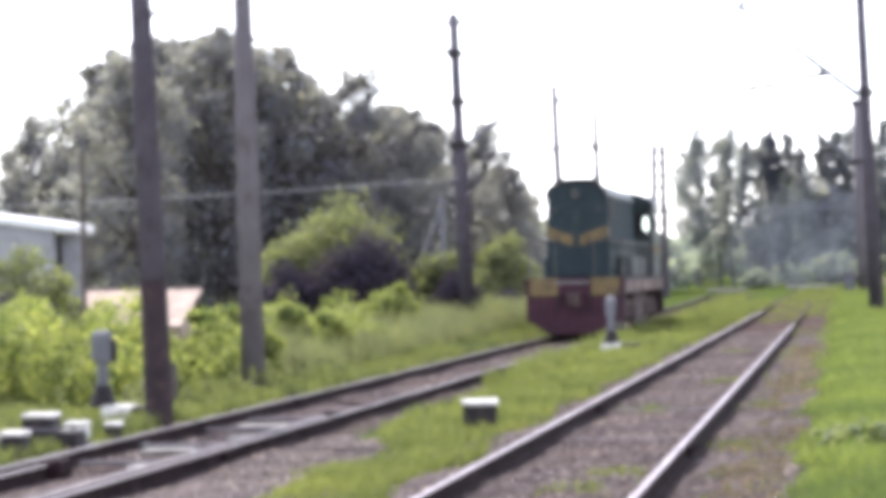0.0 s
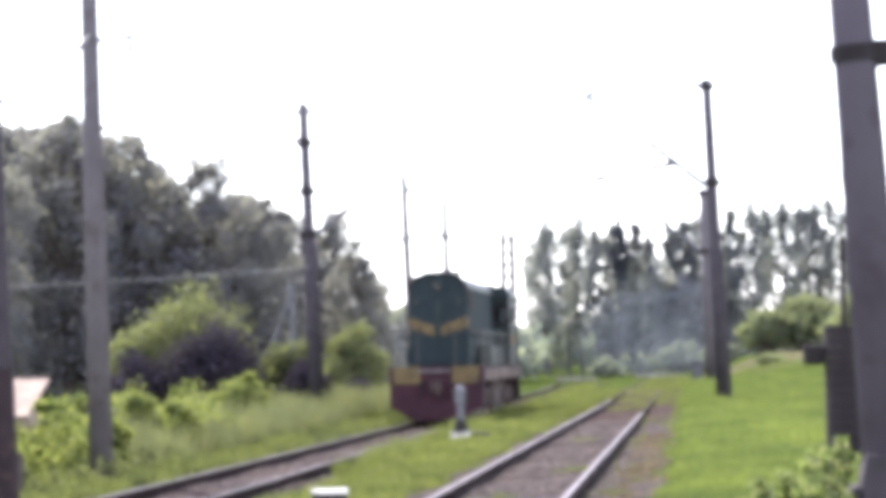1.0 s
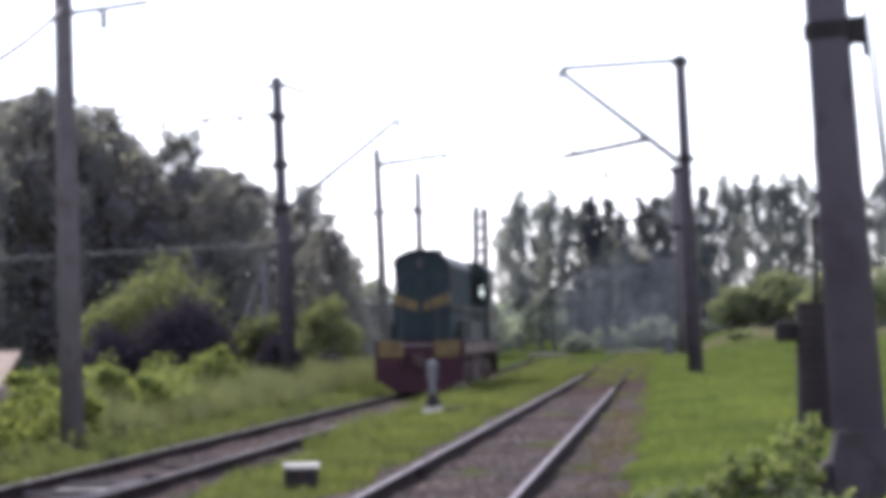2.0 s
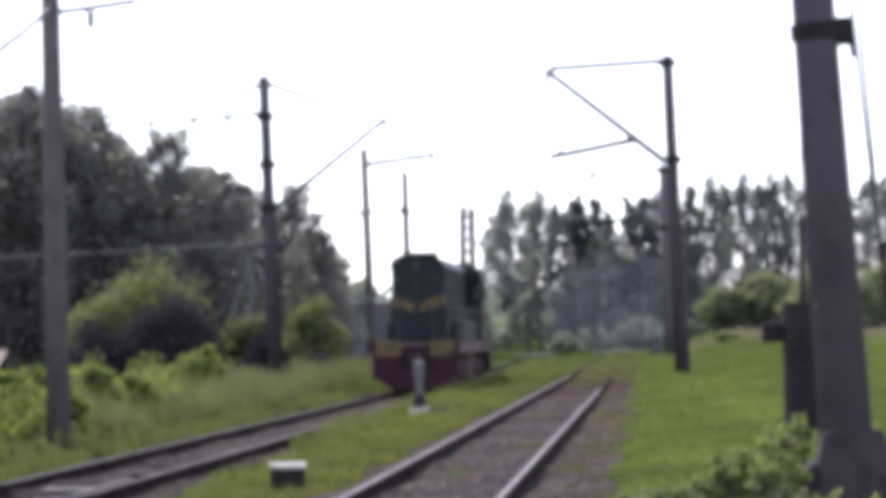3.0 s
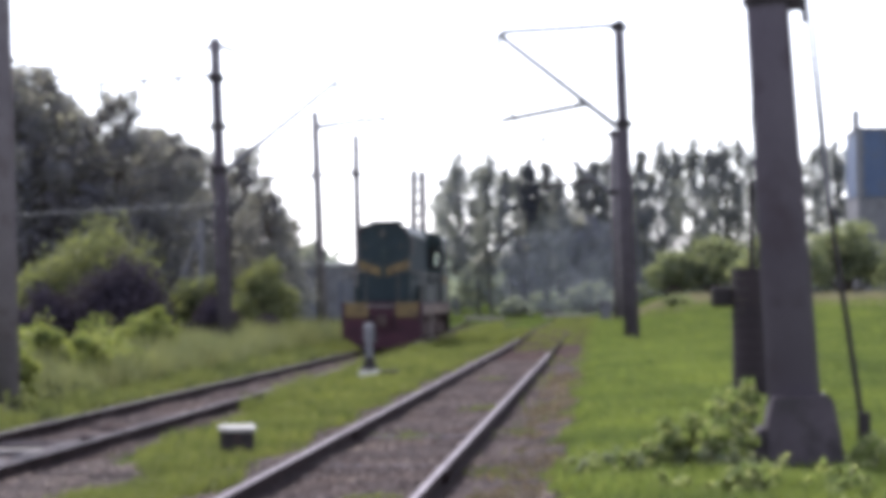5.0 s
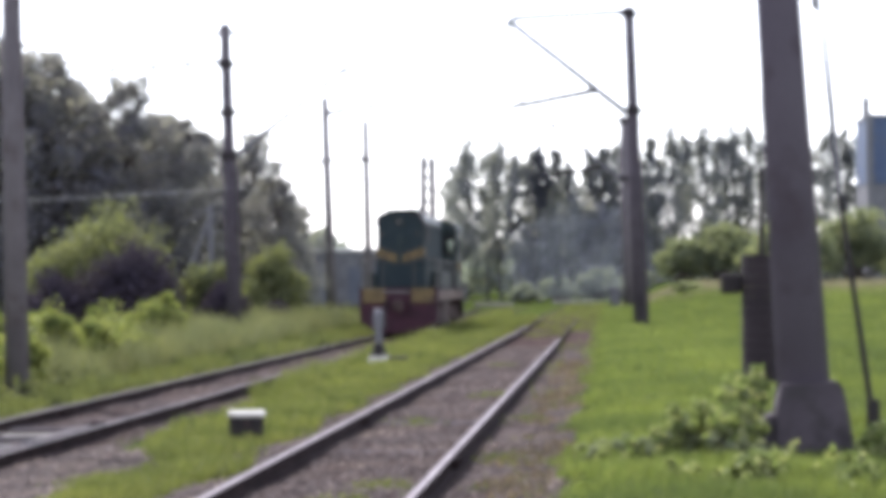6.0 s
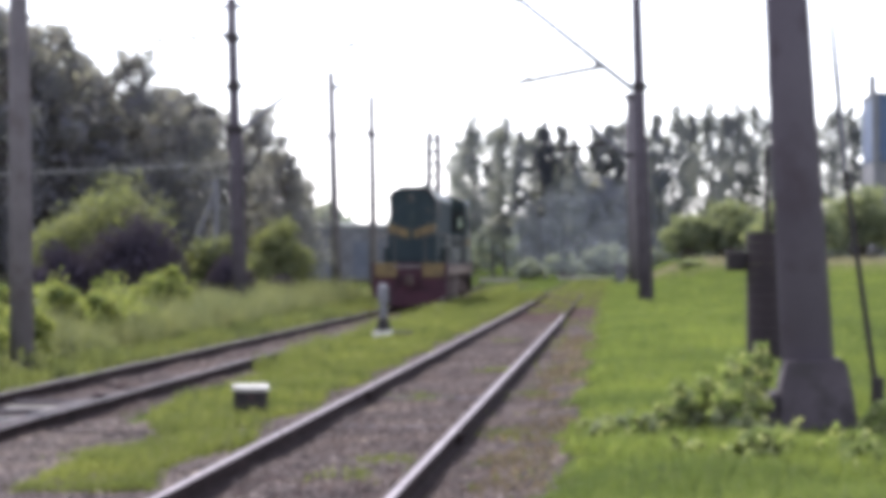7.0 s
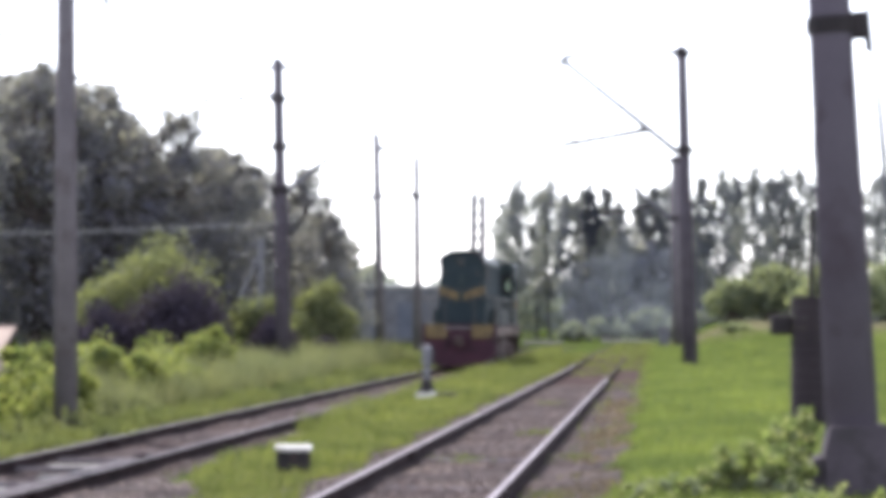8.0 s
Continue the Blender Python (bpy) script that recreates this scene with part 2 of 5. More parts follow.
# ---- mesh helpers ----
def part(name, bm, material, parent=None, label=""):
    """Link a bmesh as one mesh object under a thing or a part."""
    me = bpy.data.meshes.new(name)
    bm.to_mesh(me)
    bm.free()
    me.materials.append(material)
    ob = new(name, me)
    ob.parent = parent
    if label:
        ob["label"] = label
    return ob


def thing(name, label, category, group="", kind="", at=None):
    ob = new(name)
    ob.empty_display_size = 0.3
    if at is not None:
        ob.matrix_basis = at
    return tagged(ob, label, category, group, kind)


def box(bm, cx, cy, cz, sx, sy, sz, bevel=0.0, m=None):
    """Add a box of that centre and size, with bevelled edges."""
    r = bmesh.ops.create_cube(bm, size=1.0)
    vs = r["verts"]
    bmesh.ops.scale(bm, vec=(sx, sy, sz), verts=vs)
    if bevel:
        es = list({e for v in vs for e in v.link_edges})
        r2 = bmesh.ops.bevel(bm, geom=es, offset=bevel, segments=2, affect="EDGES", profile=0.5)
        vs = list({v for f in r2["faces"] for v in f.verts} | {v for v in vs if v.is_valid})
    bmesh.ops.translate(bm, vec=(cx, cy, cz), verts=vs)
    if m is not None:
        bmesh.ops.transform(bm, matrix=m, verts=vs)
    return bm


def boxed(cx, cy, cz, sx, sy, sz, bevel=0.0, m=None):
    return box(bmesh.new(), cx, cy, cz, sx, sy, sz, bevel, m)


def rod(bm, a, b, r1, r2=None, seg=10):
    """Add a round bar from a to b, tapering from radius r1 to r2."""
    a, b = Vector(a), Vector(b)
    d = b - a
    m = Matrix.Translation((a + b) / 2) @ d.to_track_quat("Z", "Y").to_matrix().to_4x4()
    bmesh.ops.create_cone(bm, cap_ends=True, segments=seg, radius1=r1, radius2=r1 if r2 is None else r2, depth=d.length, matrix=m)
    return bm


def rodded(a, b, r1, r2=None, seg=10):
    return rod(bmesh.new(), a, b, r1, r2, seg)


def prism(bm, outline, y0, y1, inset=0.0):
    """Add an extrusion along y of an outline in x and z."""
    v0 = [bm.verts.new((x, y0, z)) for x, z in outline]
    v1 = [bm.verts.new((x, y1, z)) for x, z in outline]
    k = len(outline)
    bm.faces.new(v0)
    bm.faces.new(v1[::-1])
    for i in range(k):
        bm.faces.new((v0[i], v1[i], v1[(i + 1) % k], v0[(i + 1) % k]))
    bmesh.ops.recalc_face_normals(bm, faces=bm.faces)
    return bm


def sheet_mesh(name, verts, faces, material):
    """A mesh from arrays of corners and of equal-sided faces."""
    me = bpy.data.meshes.new(name)
    k = faces.shape[1]
    me.vertices.add(len(verts))
    me.vertices.foreach_set("co", np.ascontiguousarray(verts, dtype=np.float32).ravel())
    me.loops.add(faces.size)
    me.loops.foreach_set("vertex_index", np.ascontiguousarray(faces, dtype=np.int32).ravel())
    me.polygons.add(len(faces))
    me.polygons.foreach_set("loop_start", np.arange(0, faces.size, k, dtype=np.int32))
    me.polygons.foreach_set("loop_total", np.full(len(faces), k, dtype=np.int32))
    me.materials.append(material)
    me.update(calc_edges=True)
    return me


def wire(name, points, radius, material, label, category="wire", sag=0.0):
    """A hanging line through points, sagging between them."""
    cu = bpy.data.curves.new(name, "CURVE")
    cu.dimensions, cu.bevel_depth, cu.bevel_resolution = "3D", radius, 1
    pts = []
    for a, b in zip(points, points[1:]):
        a, b = Vector(a), Vector(b)
        k = 10 if sag else 1
        for i in range(k):
            u = i / k
            p = a.lerp(b, u)
            p.z -= sag * 4 * u * (1 - u)
            pts.append(p)
    pts.append(Vector(points[-1]))
    sp = cu.splines.new("POLY")
    sp.points.add(len(pts) - 1)
    for q, p in zip(sp.points, pts):
        q.co = (*p, 1)
    cu.materials.append(material)
    return tagged(new(name, cu), label, category)


RNG = np.random.default_rng(7)


def ground_height(x, y):
    """Level of the ground: a low lawn bank, the cess, the lower left track, the verge; far off, the right track bed is
    raised to hide its rails from the camera.
    """
    z = np.interp(x, [-14, -10, -9.2, -8.6, -6.3, -5.7, -4.6, -3.8, -3.2, -1.6, -1.5, -1.05, -0.5, 0.0, 6.0, 30], [-0.32, -0.36, -0.40, -0.40, -0.40, -0.34, -0.22, -0.22, -0.19, -0.19, -0.215, -0.215, -0.13, 0.0, 0.05, 0.1])
    between = np.clip((y - 92) / 30, 0, 1) * np.clip((x + 3.12) / 0.12, 0, 1)
    beside = np.clip((y - 72) / 14, 0, 1) * np.clip((x + 1.54) / 0.12, 0, 1)
    z = z + np.maximum(between, beside) * np.clip((-0.012 - z), 0, 1) * np.clip((0.0 - x) / 0.4, 0, 1)
    rise = 1.35 * np.clip((y - 100) / 75, 0, 1) ** 1.5 * np.clip((x - 1.2) / 3.5, 0, 1)
    return z + rise + 0.03 * np.sin(x * 1.7 + 0.3 * y) * np.clip((np.abs(x + 5.0) - 5.0) / 3, 0, 1) + 0.02 * np.sin(0.9 * y)

# ---- ground, ballast and tracks ----
def build_ground():
    xs = np.unique(np.concatenate([np.linspace(-16, 10, 105), [-2500, -1200, -600, -300, -150, -80, -50, -35, -25, -20], [12, 14, 17, 20, 30, 50, 90, 200, 500, 1200, 2500]]))
    ys = np.unique(np.concatenate([np.linspace(-20, 130, 301), [-2500, -1000, -400, -150, -60, -35], np.linspace(135, 300, 34), [350, 450, 600, 900, 1500, 2500, 3500]]))
    gx, gy = np.meshgrid(xs, ys)
    gz = ground_height(gx, gy) + 0.012 * np.sin(7.1 * gx + 3 * gy) * np.sin(5.3 * gy - 2 * gx)
    v = np.stack([gx, gy, gz], -1).reshape(-1, 3)
    w = len(xs)
    i = (np.arange(len(ys) - 1)[:, None] * w + np.arange(w - 1)[None]).ravel()
    f = np.stack([i, i + 1, i + 1 + w, i + w], -1)
    me = sheet_mesh("ground", v, f, ground_material())
    me.polygons.foreach_set("use_smooth", np.ones(len(f), dtype=bool))
    tagged(new("ground", me), "flat grassy ground with gravel beside the tracks", "ground", kind="structure")


def left_axis(y):
    """Where the axis of the left track lies: straight, then bending gently away."""
    return -7.54 - 1.9 * (max(0.0, y - 122.0) / 85.0) ** 2


def right_axis(y):
    return -2.35


def sweep(profile, axis, offset, z, ys):
    """Extrude a closed profile along a track."""
    bm = bmesh.new()
    rings = [[bm.verts.new((axis(y) + offset + px, y, z + pz)) for px, pz in profile] for y in ys]
    for r0, r1 in zip(rings, rings[1:]):
        for i in range(len(profile)):
            j = (i + 1) % len(profile)
            bm.faces.new((r0[i], r0[j], r1[j], r1[i]))
    bm.faces.new(rings[0])
    bm.faces.new(rings[-1][::-1])
    bmesh.ops.recalc_face_normals(bm, faces=bm.faces)
    return bm


WEB = [(-0.075, -0.18), (0.075, -0.18), (0.075, -0.168), (0.012, -0.145), (0.010, -0.045), (0.036, -0.035), (0.037, -0.006), (-0.037, -0.006), (-0.036, -0.035), (-0.010, -0.045), (-0.012, -0.145), (-0.075, -0.168)]
HEAD = [(-0.028, -0.007), (0.028, -0.007), (0.030, -0.003), (0.025, 0.0), (-0.025, 0.0), (-0.030, -0.003)]


def railway_track(name, axis, z, half, y0, y1, label, head=RAIL_TOP, dull=76.5):
    track = thing(name, label, "railway track", "railway tracks", "structure")
    ys = [y0 + 4.0 * i for i in range(int((y1 - y0) / 4.0) + 1)]
    for side in (-half, half):
        r = part("rail", sweep(WEB, axis, side, z, ys), RAIL_SIDE, track, "rust-brown steel rail")
        near = [y for y in ys if y <= dull] + [dull + (0 if side > 0 else 22)]
        part("running_surface", sweep(HEAD, axis, side, z, near), head, r, "bright worn rail head")
        # Beyond this distance the head is dull brown, set to fit the camera's view.
        part("running_surface", sweep(HEAD, axis, side, z, [near[-1]] + [y for y in ys if y > near[-1]]), RAIL_FAR_DULL, r, "dull brown far stretch of the rail head")
    me = None
    y, k = 14.0, 0
    while y < 118:
        if me is None:
            s = part("sleeper", boxed(0, 0, 0, 2.7, 0.24, 0.16, 0.02), SLEEPER, track, "weathered sleeper sunk in ballast")
            me = s.data
        else:
            s = new("sleeper", me)
            s.parent = track
        s.location = (axis(y) + RNG.normal(0, 0.02), y + RNG.normal(0, 0.03), z - (0.305 if z == 0 else 0.275) + RNG.normal(0, 0.008))
        s.rotation_euler = (0, 0, RNG.normal(0, 0.012))
        y += 0.55
    return track


def stones(name, count, xr, yr, size, zoff, label, material, power=1.0):
    """Loose angular stones spread over a stretch of ground."""
    base = np.array([(1, 0, 0), (-1, 0, 0), (0, 1, 0), (0, -1, 0), (0, 0, 1), (0, 0, -1)], float)
    tri = np.array([(0, 2, 4), (2, 1, 4), (1, 3, 4), (3, 0, 4), (2, 0, 5), (1, 2, 5), (3, 1, 5), (0, 3, 5)])
    x = RNG.uniform(*xr, count)
    y = yr[0] + (yr[1] - yr[0]) * RNG.random(count) ** power
    s = size * RNG.uniform(0.5, 1.5, count)
    a = RNG.uniform(0, 6.28, count)
    v = base[None] * RNG.uniform(0.6, 1.2, (count, 6, 1)) * s[:, None, None] + RNG.normal(0, 0.18, (count, 6, 3)) * s[:, None, None]
    c, q = np.cos(a)[:, None], np.sin(a)[:, None]
    vx, vy = v[..., 0] * c - v[..., 1] * q, v[..., 0] * q + v[..., 1] * c
    v = np.stack([vx + x[:, None], vy + y[:, None], v[..., 2] * 0.7 + (ground_height(x, y) + zoff)[:, None]], -1)
    f = (tri[None] + 6 * np.arange(count)[:, None, None]).reshape(-1, 3)
    return tagged(new(name, sheet_mesh(name, v.reshape(-1, 3), f, material)), label, "gravel", kind="stuff")


def stone_material():
    m, n, l, b = nodes_of("ballast_stone")
    g = n.new("ShaderNodeNewGeometry")
    t = noise_node(n, l, 60, 4)
    col = ramp(n, l, g.outputs["Random Per Island"], [(0.0, (0.044, 0.031, 0.030)), (0.5, (0.075, 0.054, 0.050)), (0.9, (0.108, 0.080, 0.072)), (1.0, (0.26, 0.215, 0.19))])
    dusty = noise_node(n, l, 0.9, 6)
    col = mixed(n, l, 1.0, col, ramp(n, l, dusty.outputs["Fac"], [(0.38, (0.75, 0.72, 0.74)), (0.52, (0.9, 0.88, 0.89)), (0.68, (1.5, 1.47, 1.28))]), "MULTIPLY")
    l.new(mixed(n, l, 1.0, col, ramp(n, l, t.outputs["Fac"], [(0.3, (0.7, 0.7, 0.7)), (0.7, (1.1, 1.1, 1.1))]), "MULTIPLY"), b.inputs["Base Color"])
    b.inputs["Roughness"].default_value = 0.9
    return m


build_ground()
STONE = stone_material()
railway_track("track_right", right_axis, 0.0, 0.795, -40, 420, "straight rusty railway track with shiny rail heads in gravel")
railway_track("track_left", left_axis, -0.22, 0.82, -40, 420, "railway track in dirty ballast bending away behind the locomotive", RAIL_DULL, 150.5)
stones("ballast", 44000, (-4.0, -0.45), (15, 75), 0.032, 0.0, "grey-brown crushed stone between and beside the rails", STONE, 1.7)
stones("ballast", 16000, (-9.1, -6.0), (24, 90), 0.034, 0.0, "dirty brown crushed stone of the lower track", STONE, 1.5)
stones("gravel", 14000, (-6.6, -3.6), (17, 32), 0.034, 0.0, "loose pinkish-grey gravel between the tracks", STONE, 1.2)
for x, y, w in ((-9.1, 206.0, 2.9), (-3.2, 206.0, 3.0)):
    slab = part("crossing_slab", boxed(0, 0, 0, w, 3.2, 0.2, 0.03), SLAB)
    slab.location = (x, y, 0.03 if x > -5 else -0.14)
    tagged(slab, "pale concrete level crossing slab across the track", "slab", "crossing slabs", "structure")


# ---- grass ----
def grass(name, count, place, height, width, material, label, blades=5, category="grass"):
    """Tufts of bent blades at places on the ground."""
    x, y, k = place(count)
    count = len(x)
    z = ground_height(x, y) - 0.01
    n = count * blades
    bx = np.repeat(x, blades) + RNG.normal(0, 0.04, n) * np.repeat(k, blades)
    by = np.repeat(y, blades) + RNG.normal(0, 0.04, n) * np.repeat(k, blades)
    bz = np.repeat(z, blades)
    h = height * RNG.uniform(0.45, 1.25, n) * np.repeat(k, blades)
    w = width * RNG.uniform(0.6, 1.3, n) * np.repeat(k, blades)
    a = RNG.uniform(0, 6.28, n)
    lean = RNG.uniform(0.1, 0.75, n) * h
    la = RNG.uniform(0, 6.28, n)
    cx, cy = np.cos(a) * w / 2, np.sin(a) * w / 2
    p0 = np.stack([bx - cx, by - cy, bz], -1)
    p1 = np.stack([bx + cx, by + cy, bz], -1)
    mx, my = bx + np.cos(la) * lean * 0.35, by + np.sin(la) * lean * 0.35
    p2 = np.stack([mx + cx * 0.8, my + cy * 0.8, bz + h * 0.6], -1)
    p3 = np.stack([mx - cx * 0.8, my - cy * 0.8, bz + h * 0.6], -1)
    p4 = np.stack([bx + np.cos(la) * lean, by + np.sin(la) * lean, bz + h], -1)
    v = np.stack([p0, p1, p2, p3, p4], 1).reshape(-1, 3)
    i = 5 * np.arange(n)[:, None]
    f = np.concatenate([i + np.array([[0, 1, 2]]), i + np.array([[0, 2, 3]]), i + np.array([[3, 2, 4]])])
    return tagged(new(name, sheet_mesh(name, v, f, material)), label, category, kind="stuff")


def wedge(x_of, y0, y1, power=1.6, clump=0.0, grow=60.0):
    """Places between two lines, denser near the camera; far tufts are larger."""
    def place(count):
        y = y0 + (y1 - y0) * RNG.random(count) ** power
        lo, hi = x_of(y)
        x = lo + (hi - lo) * RNG.random(count)
        k = (0.7 + y / grow) * (1 + 0.35 * np.sin(x * 2.3 + 1.1 * np.sin(y * 0.8)) * np.sin(y * 1.3 + x))
        if clump:
            keep = RNG.random(count) < np.clip(0.5 + clump * np.sin(x * 3.1 + 2 * np.sin(y * 0.7)) * np.sin(y * 1.1 + 0.5 * x), 0, 1)
            x, y, k = x[keep], y[keep], k[keep]
        return x, y, k
    return place


grass("lawn_grass", 60000, wedge(lambda y: (-0.42 + 0.16 * np.sin(y * 0.9) + 0.12 * np.sin(y * 2.3), 1.5 + 0.13 * y), 16, 156, 1.6, 0.0, 90.0), 0.12, 0.014, GRASS_LAWN, "bright green mown grass on the bank beside the track")
grass("grass_tufts", 260, wedge(lambda y: (-1.5 + 0 * y, -0.6 + 0 * y), 17, 80, 1.3, 0.8), 0.07, 0.016, GRASS_STRIP, "sparse grass tufts growing out of the gravel shoulder")
grass("dry_grass", 1100, wedge(lambda y: (-1.15 + 0 * y, -0.45 + 0.1 * np.sin(y)), 17, 60, 1.3, 0.95), 0.06, 0.03, GRASS_DRY, "dry brown grass lying on the gravel shoulder")
grass("dry_grass", 26000, wedge(lambda y: (-0.2 + 0.004 * y, 3.2 + 0.10 * y), 146, 182, 1.0, 0.3, 200.0), 0.13, 0.035, GRASS_STRAW, "pale dry grass at the far edge of the meadow")
grass("track_grass", 5000, wedge(lambda y: (-3.0 + 0 * y, -0.6 + 0 * y), 88, 190, 1.0, 0.45, 200.0), 0.05, 0.03, GRASS_STRIP, "thin short grass on the raised bed of the far track")
grass("strip_grass", 24000, wedge(lambda y: (-5.95 + np.clip((34 - y) / 6, 0, 1) * 1.2, -3.75 + 0.12 * np.sin(y)), 21, 130, 1.3, 0.25, 110.0), 0.14, 0.016, GRASS_STRIP, "yellow-green grass growing between the two tracks")
grass("verge_grass", 26000, wedge(lambda y: (-9.3 - 0.16 * y, -9.15 + 0 * y), 28, 130, 1.2, 0.0, 110.0), 0.20, 0.02, GRASS_VERGE, "rough green grass along the verge")
grass("tall_grass", 24000, wedge(lambda y: (-9.0 - 0.075 * y, -9.6 - 0.010 * y), 52, 118, 1.0, 0.3, 300.0), 0.80, 0.014, GRASS_TALL, "tall pale seeding grass on the verge")
grass("strip_tall_grass", 9000, wedge(lambda y: (-6.42 + 0 * y, -5.62 + 0.12 * np.sin(y * 0.4)), 47, 150, 1.0, 0.25, 300.0), 0.36, 0.018, GRASS_STRIP, "taller unmown grass hiding the rail of the lower track")


def patches(spots, spread):
    """Places gathered round a few spots."""
    def place(count):
        c = np.array(spots)[RNG.integers(0, len(spots), count)]
        return c[:, 0] + RNG.normal(0, spread, count), c[:, 1] + RNG.normal(0, spread * 2.2, count), RNG.uniform(0.6, 1.2, count)
    return place


grass("track_weeds", 520, patches([(-2.15, 22.1), (-2.0, 24.0), (-2.6, 35.0), (-1.9, 43.0), (-2.4, 58.0), (-4.2, 25.0), (-5.2, 26.5), (-1.1, 28.0), (-1.2, 36.0)], 0.16), 0.065, 0.018, GRASS_STRIP, "small weeds growing between the rails")

# ---- trees and shrubs ----
def leaf_cloud(centres, radii, per, size, seed, flat=0.85):
    """Small bent leaves scattered in the outer shell of many clumps."""
    g = np.random.default_rng(seed)
    c = np.repeat(centres, per, axis=0)
    r = np.repeat(radii, per)
    n = len(c)
    d = g.normal(0, 1, (n, 3))
    d /= np.linalg.norm(d, axis=1)[:, None]
    rad = r * g.random(n) ** 0.45 * np.where(g.random(n) < 0.16, 1.38, 1.0)
    p = c + d * rad[:, None] * np.array([1, 1, flat])
    u = g.normal(0, 1, (n, 3))
    u /= np.linalg.norm(u, axis=1)[:, None]
    w = np.cross(u, g.normal(0, 1, (n, 3)))
    w /= np.linalg.norm(w, axis=1)[:, None]
    s = (size * g.uniform(0.6, 1.4, n))[:, None]
    v = np.stack([p - u * s, p + w * s * 0.55, p + u * s, p - w * s * 0.55], 1).reshape(-1, 3)
    f = 4 * np.arange(n)[:, None] + np.array([[0, 1, 2, 3]])
    return v, f


def tree(name, height, spread, seed, leaf, clumps, per, size, label, bare=0.25, slim=1.0, at=None, group="", bark=BARK, girth=0.022, full=1.0, flat=0.85):
    """A tapered trunk with limbs that carry clumps of leaves."""
    g = np.random.default_rng(seed)
    t = thing(name, label, "tree", group, at=at)
    bm = bmesh.new()
    r0 = girth * height
    pts = [Vector((0, 0, -0.3))]
    for i in range(1, 6):
        pts.append(Vector((g.normal(0, 0.02) * height, g.normal(0, 0.02) * height, height * 0.9 * i / 5)))
    for i in range(5):
        rod(bm, pts[i], pts[i + 1], r0 * (1 - i / 5.6), r0 * (1 - (i + 1) / 5.6), 8)
    cs, rs = [], []
    for i in range(clumps):
        u = bare + (1 - bare) * (i + 0.5) / clumps
        prof = math.sin(math.pi * min(1, (u - bare) / (1 - bare) * 0.80 + 0.16)) ** 0.7
        a = i * 2.4 + g.normal(0, 0.5)
        rr = spread * prof * g.uniform(0.3, 1.12) * slim
        c = Vector((math.cos(a) * rr, math.sin(a) * rr, u * height * 0.95 + g.normal(0, 0.02) * height))
        k = min(4, int(u * 0.75 * 5.5))
        rod(bm, pts[k].lerp(pts[k + 1], 0.5), c, r0 * 0.28, r0 * 0.06, 5)
        cs.append(c)
        rs.append(spread * full * g.uniform(0.16, 0.42) * (0.62 + 0.6 * prof))
    part("trunk", bm, bark, t)
    v, f = leaf_cloud(np.array(cs), np.array(rs), per, size, seed + 50, flat)
    crown = new("crown", sheet_mesh("crown", v, f, leaf))
    crown.parent = t
    return t


def shrub(name, w, d, h, seed, leaf, clumps, per, size, label, at, group="", category="bush", ragged=0.0):
    """A many-stemmed bush: stems fan out from the ground to leafy clumps."""
    g = np.random.default_rng(seed)
    t = thing(name, label, category, group, at=at)
    bm = bmesh.new()
    cs, rs = [], []
    for i in range(clumps):
        a, q = i * 2.4, math.sqrt((i + 0.5) / clumps)
        x, y = math.cos(a) * q * w / 2 * 0.8, math.sin(a) * q * d / 2 * 0.8
        z = h * (0.82 * math.sqrt(max(0.0, 1 - 0.72 * q * q))) * g.uniform(0.45 - 0.27 * ragged, 1.05 + 0.2 * ragged)
        cs.append((x, y, z))
        rs.append(min(w, h) * g.uniform(0.13, 0.24) * (1 - 0.38 * ragged))
        rod(bm, (x * 0.15, y * 0.15, -0.2), (x, y, z), 0.012 * h + 0.008, 0.006, 5)
    tagged(part("branchwork", bm, BARK, t), kind="stuff")
    v, f = leaf_cloud(np.array(cs), np.array(rs), per, size, seed + 9)
    v[:, 2] = np.maximum(v[:, 2], 0.02)
    crown = new("foliage", sheet_mesh("foliage", v, f, leaf))
    crown.parent = t
    return t


def planted(x, y, s=1.0, turn=0.0, tall=1.0):
    return pose(x, y, float(ground_height(np.array(x), np.array(y))), 0, 0, turn) @ Matrix.Diagonal((s, s, s * tall, 1))


def unscaled(ob):
    """Takes back the size of a thing, for copies of another size."""
    return Matrix.Diagonal((1 / ob.scale.x, 1 / ob.scale.y, 1 / ob.scale.z, 1))


# the grove of dark broad trees behind the left verge
GROVE = [tree("broadleaf_tree", 14.6, 3.5, 11 + i, LEAF_DARK, 84, 120, 0.17, "tall dark-green broadleaf tree in a dense grove", 0.10, group="grove trees", at=planted(-300 - 20 * i, 160)) for i in range(4)]
GROVE_SPOTS = [
    (-46.0, 150, 0.82), (-43.0, 150, 0.70), (-48.9, 165, 0.65), (-37.3, 135, 0.98), (-32.0, 120, 0.86), (-32.8, 128, 1.00),
    (-33.4, 136, 1.06), (-29.3, 125, 0.98), (-29.4, 131, 0.99), (-27.2, 127, 0.96), (-26.7, 131, 0.90), (-26.0, 136, 0.76),
    (-23.1, 128, 0.84), (-22.9, 135, 0.77), (-20.9, 130, 0.74), (-21.0, 141, 0.70), (-19.0, 142, 0.70), (-16.8, 135, 0.54),
    (-16.8, 141, 0.48), (-43.9, 140, 0.57), (-36.5, 125, 0.47), (-31.8, 150, 0.82), (-35.6, 150, 0.82), (-38.9, 150, 0.83),
    (-28.0, 150, 0.67), (-40.8, 150, 0.85), (-29.4, 148, 0.87), (-32.7, 146, 0.94),
]
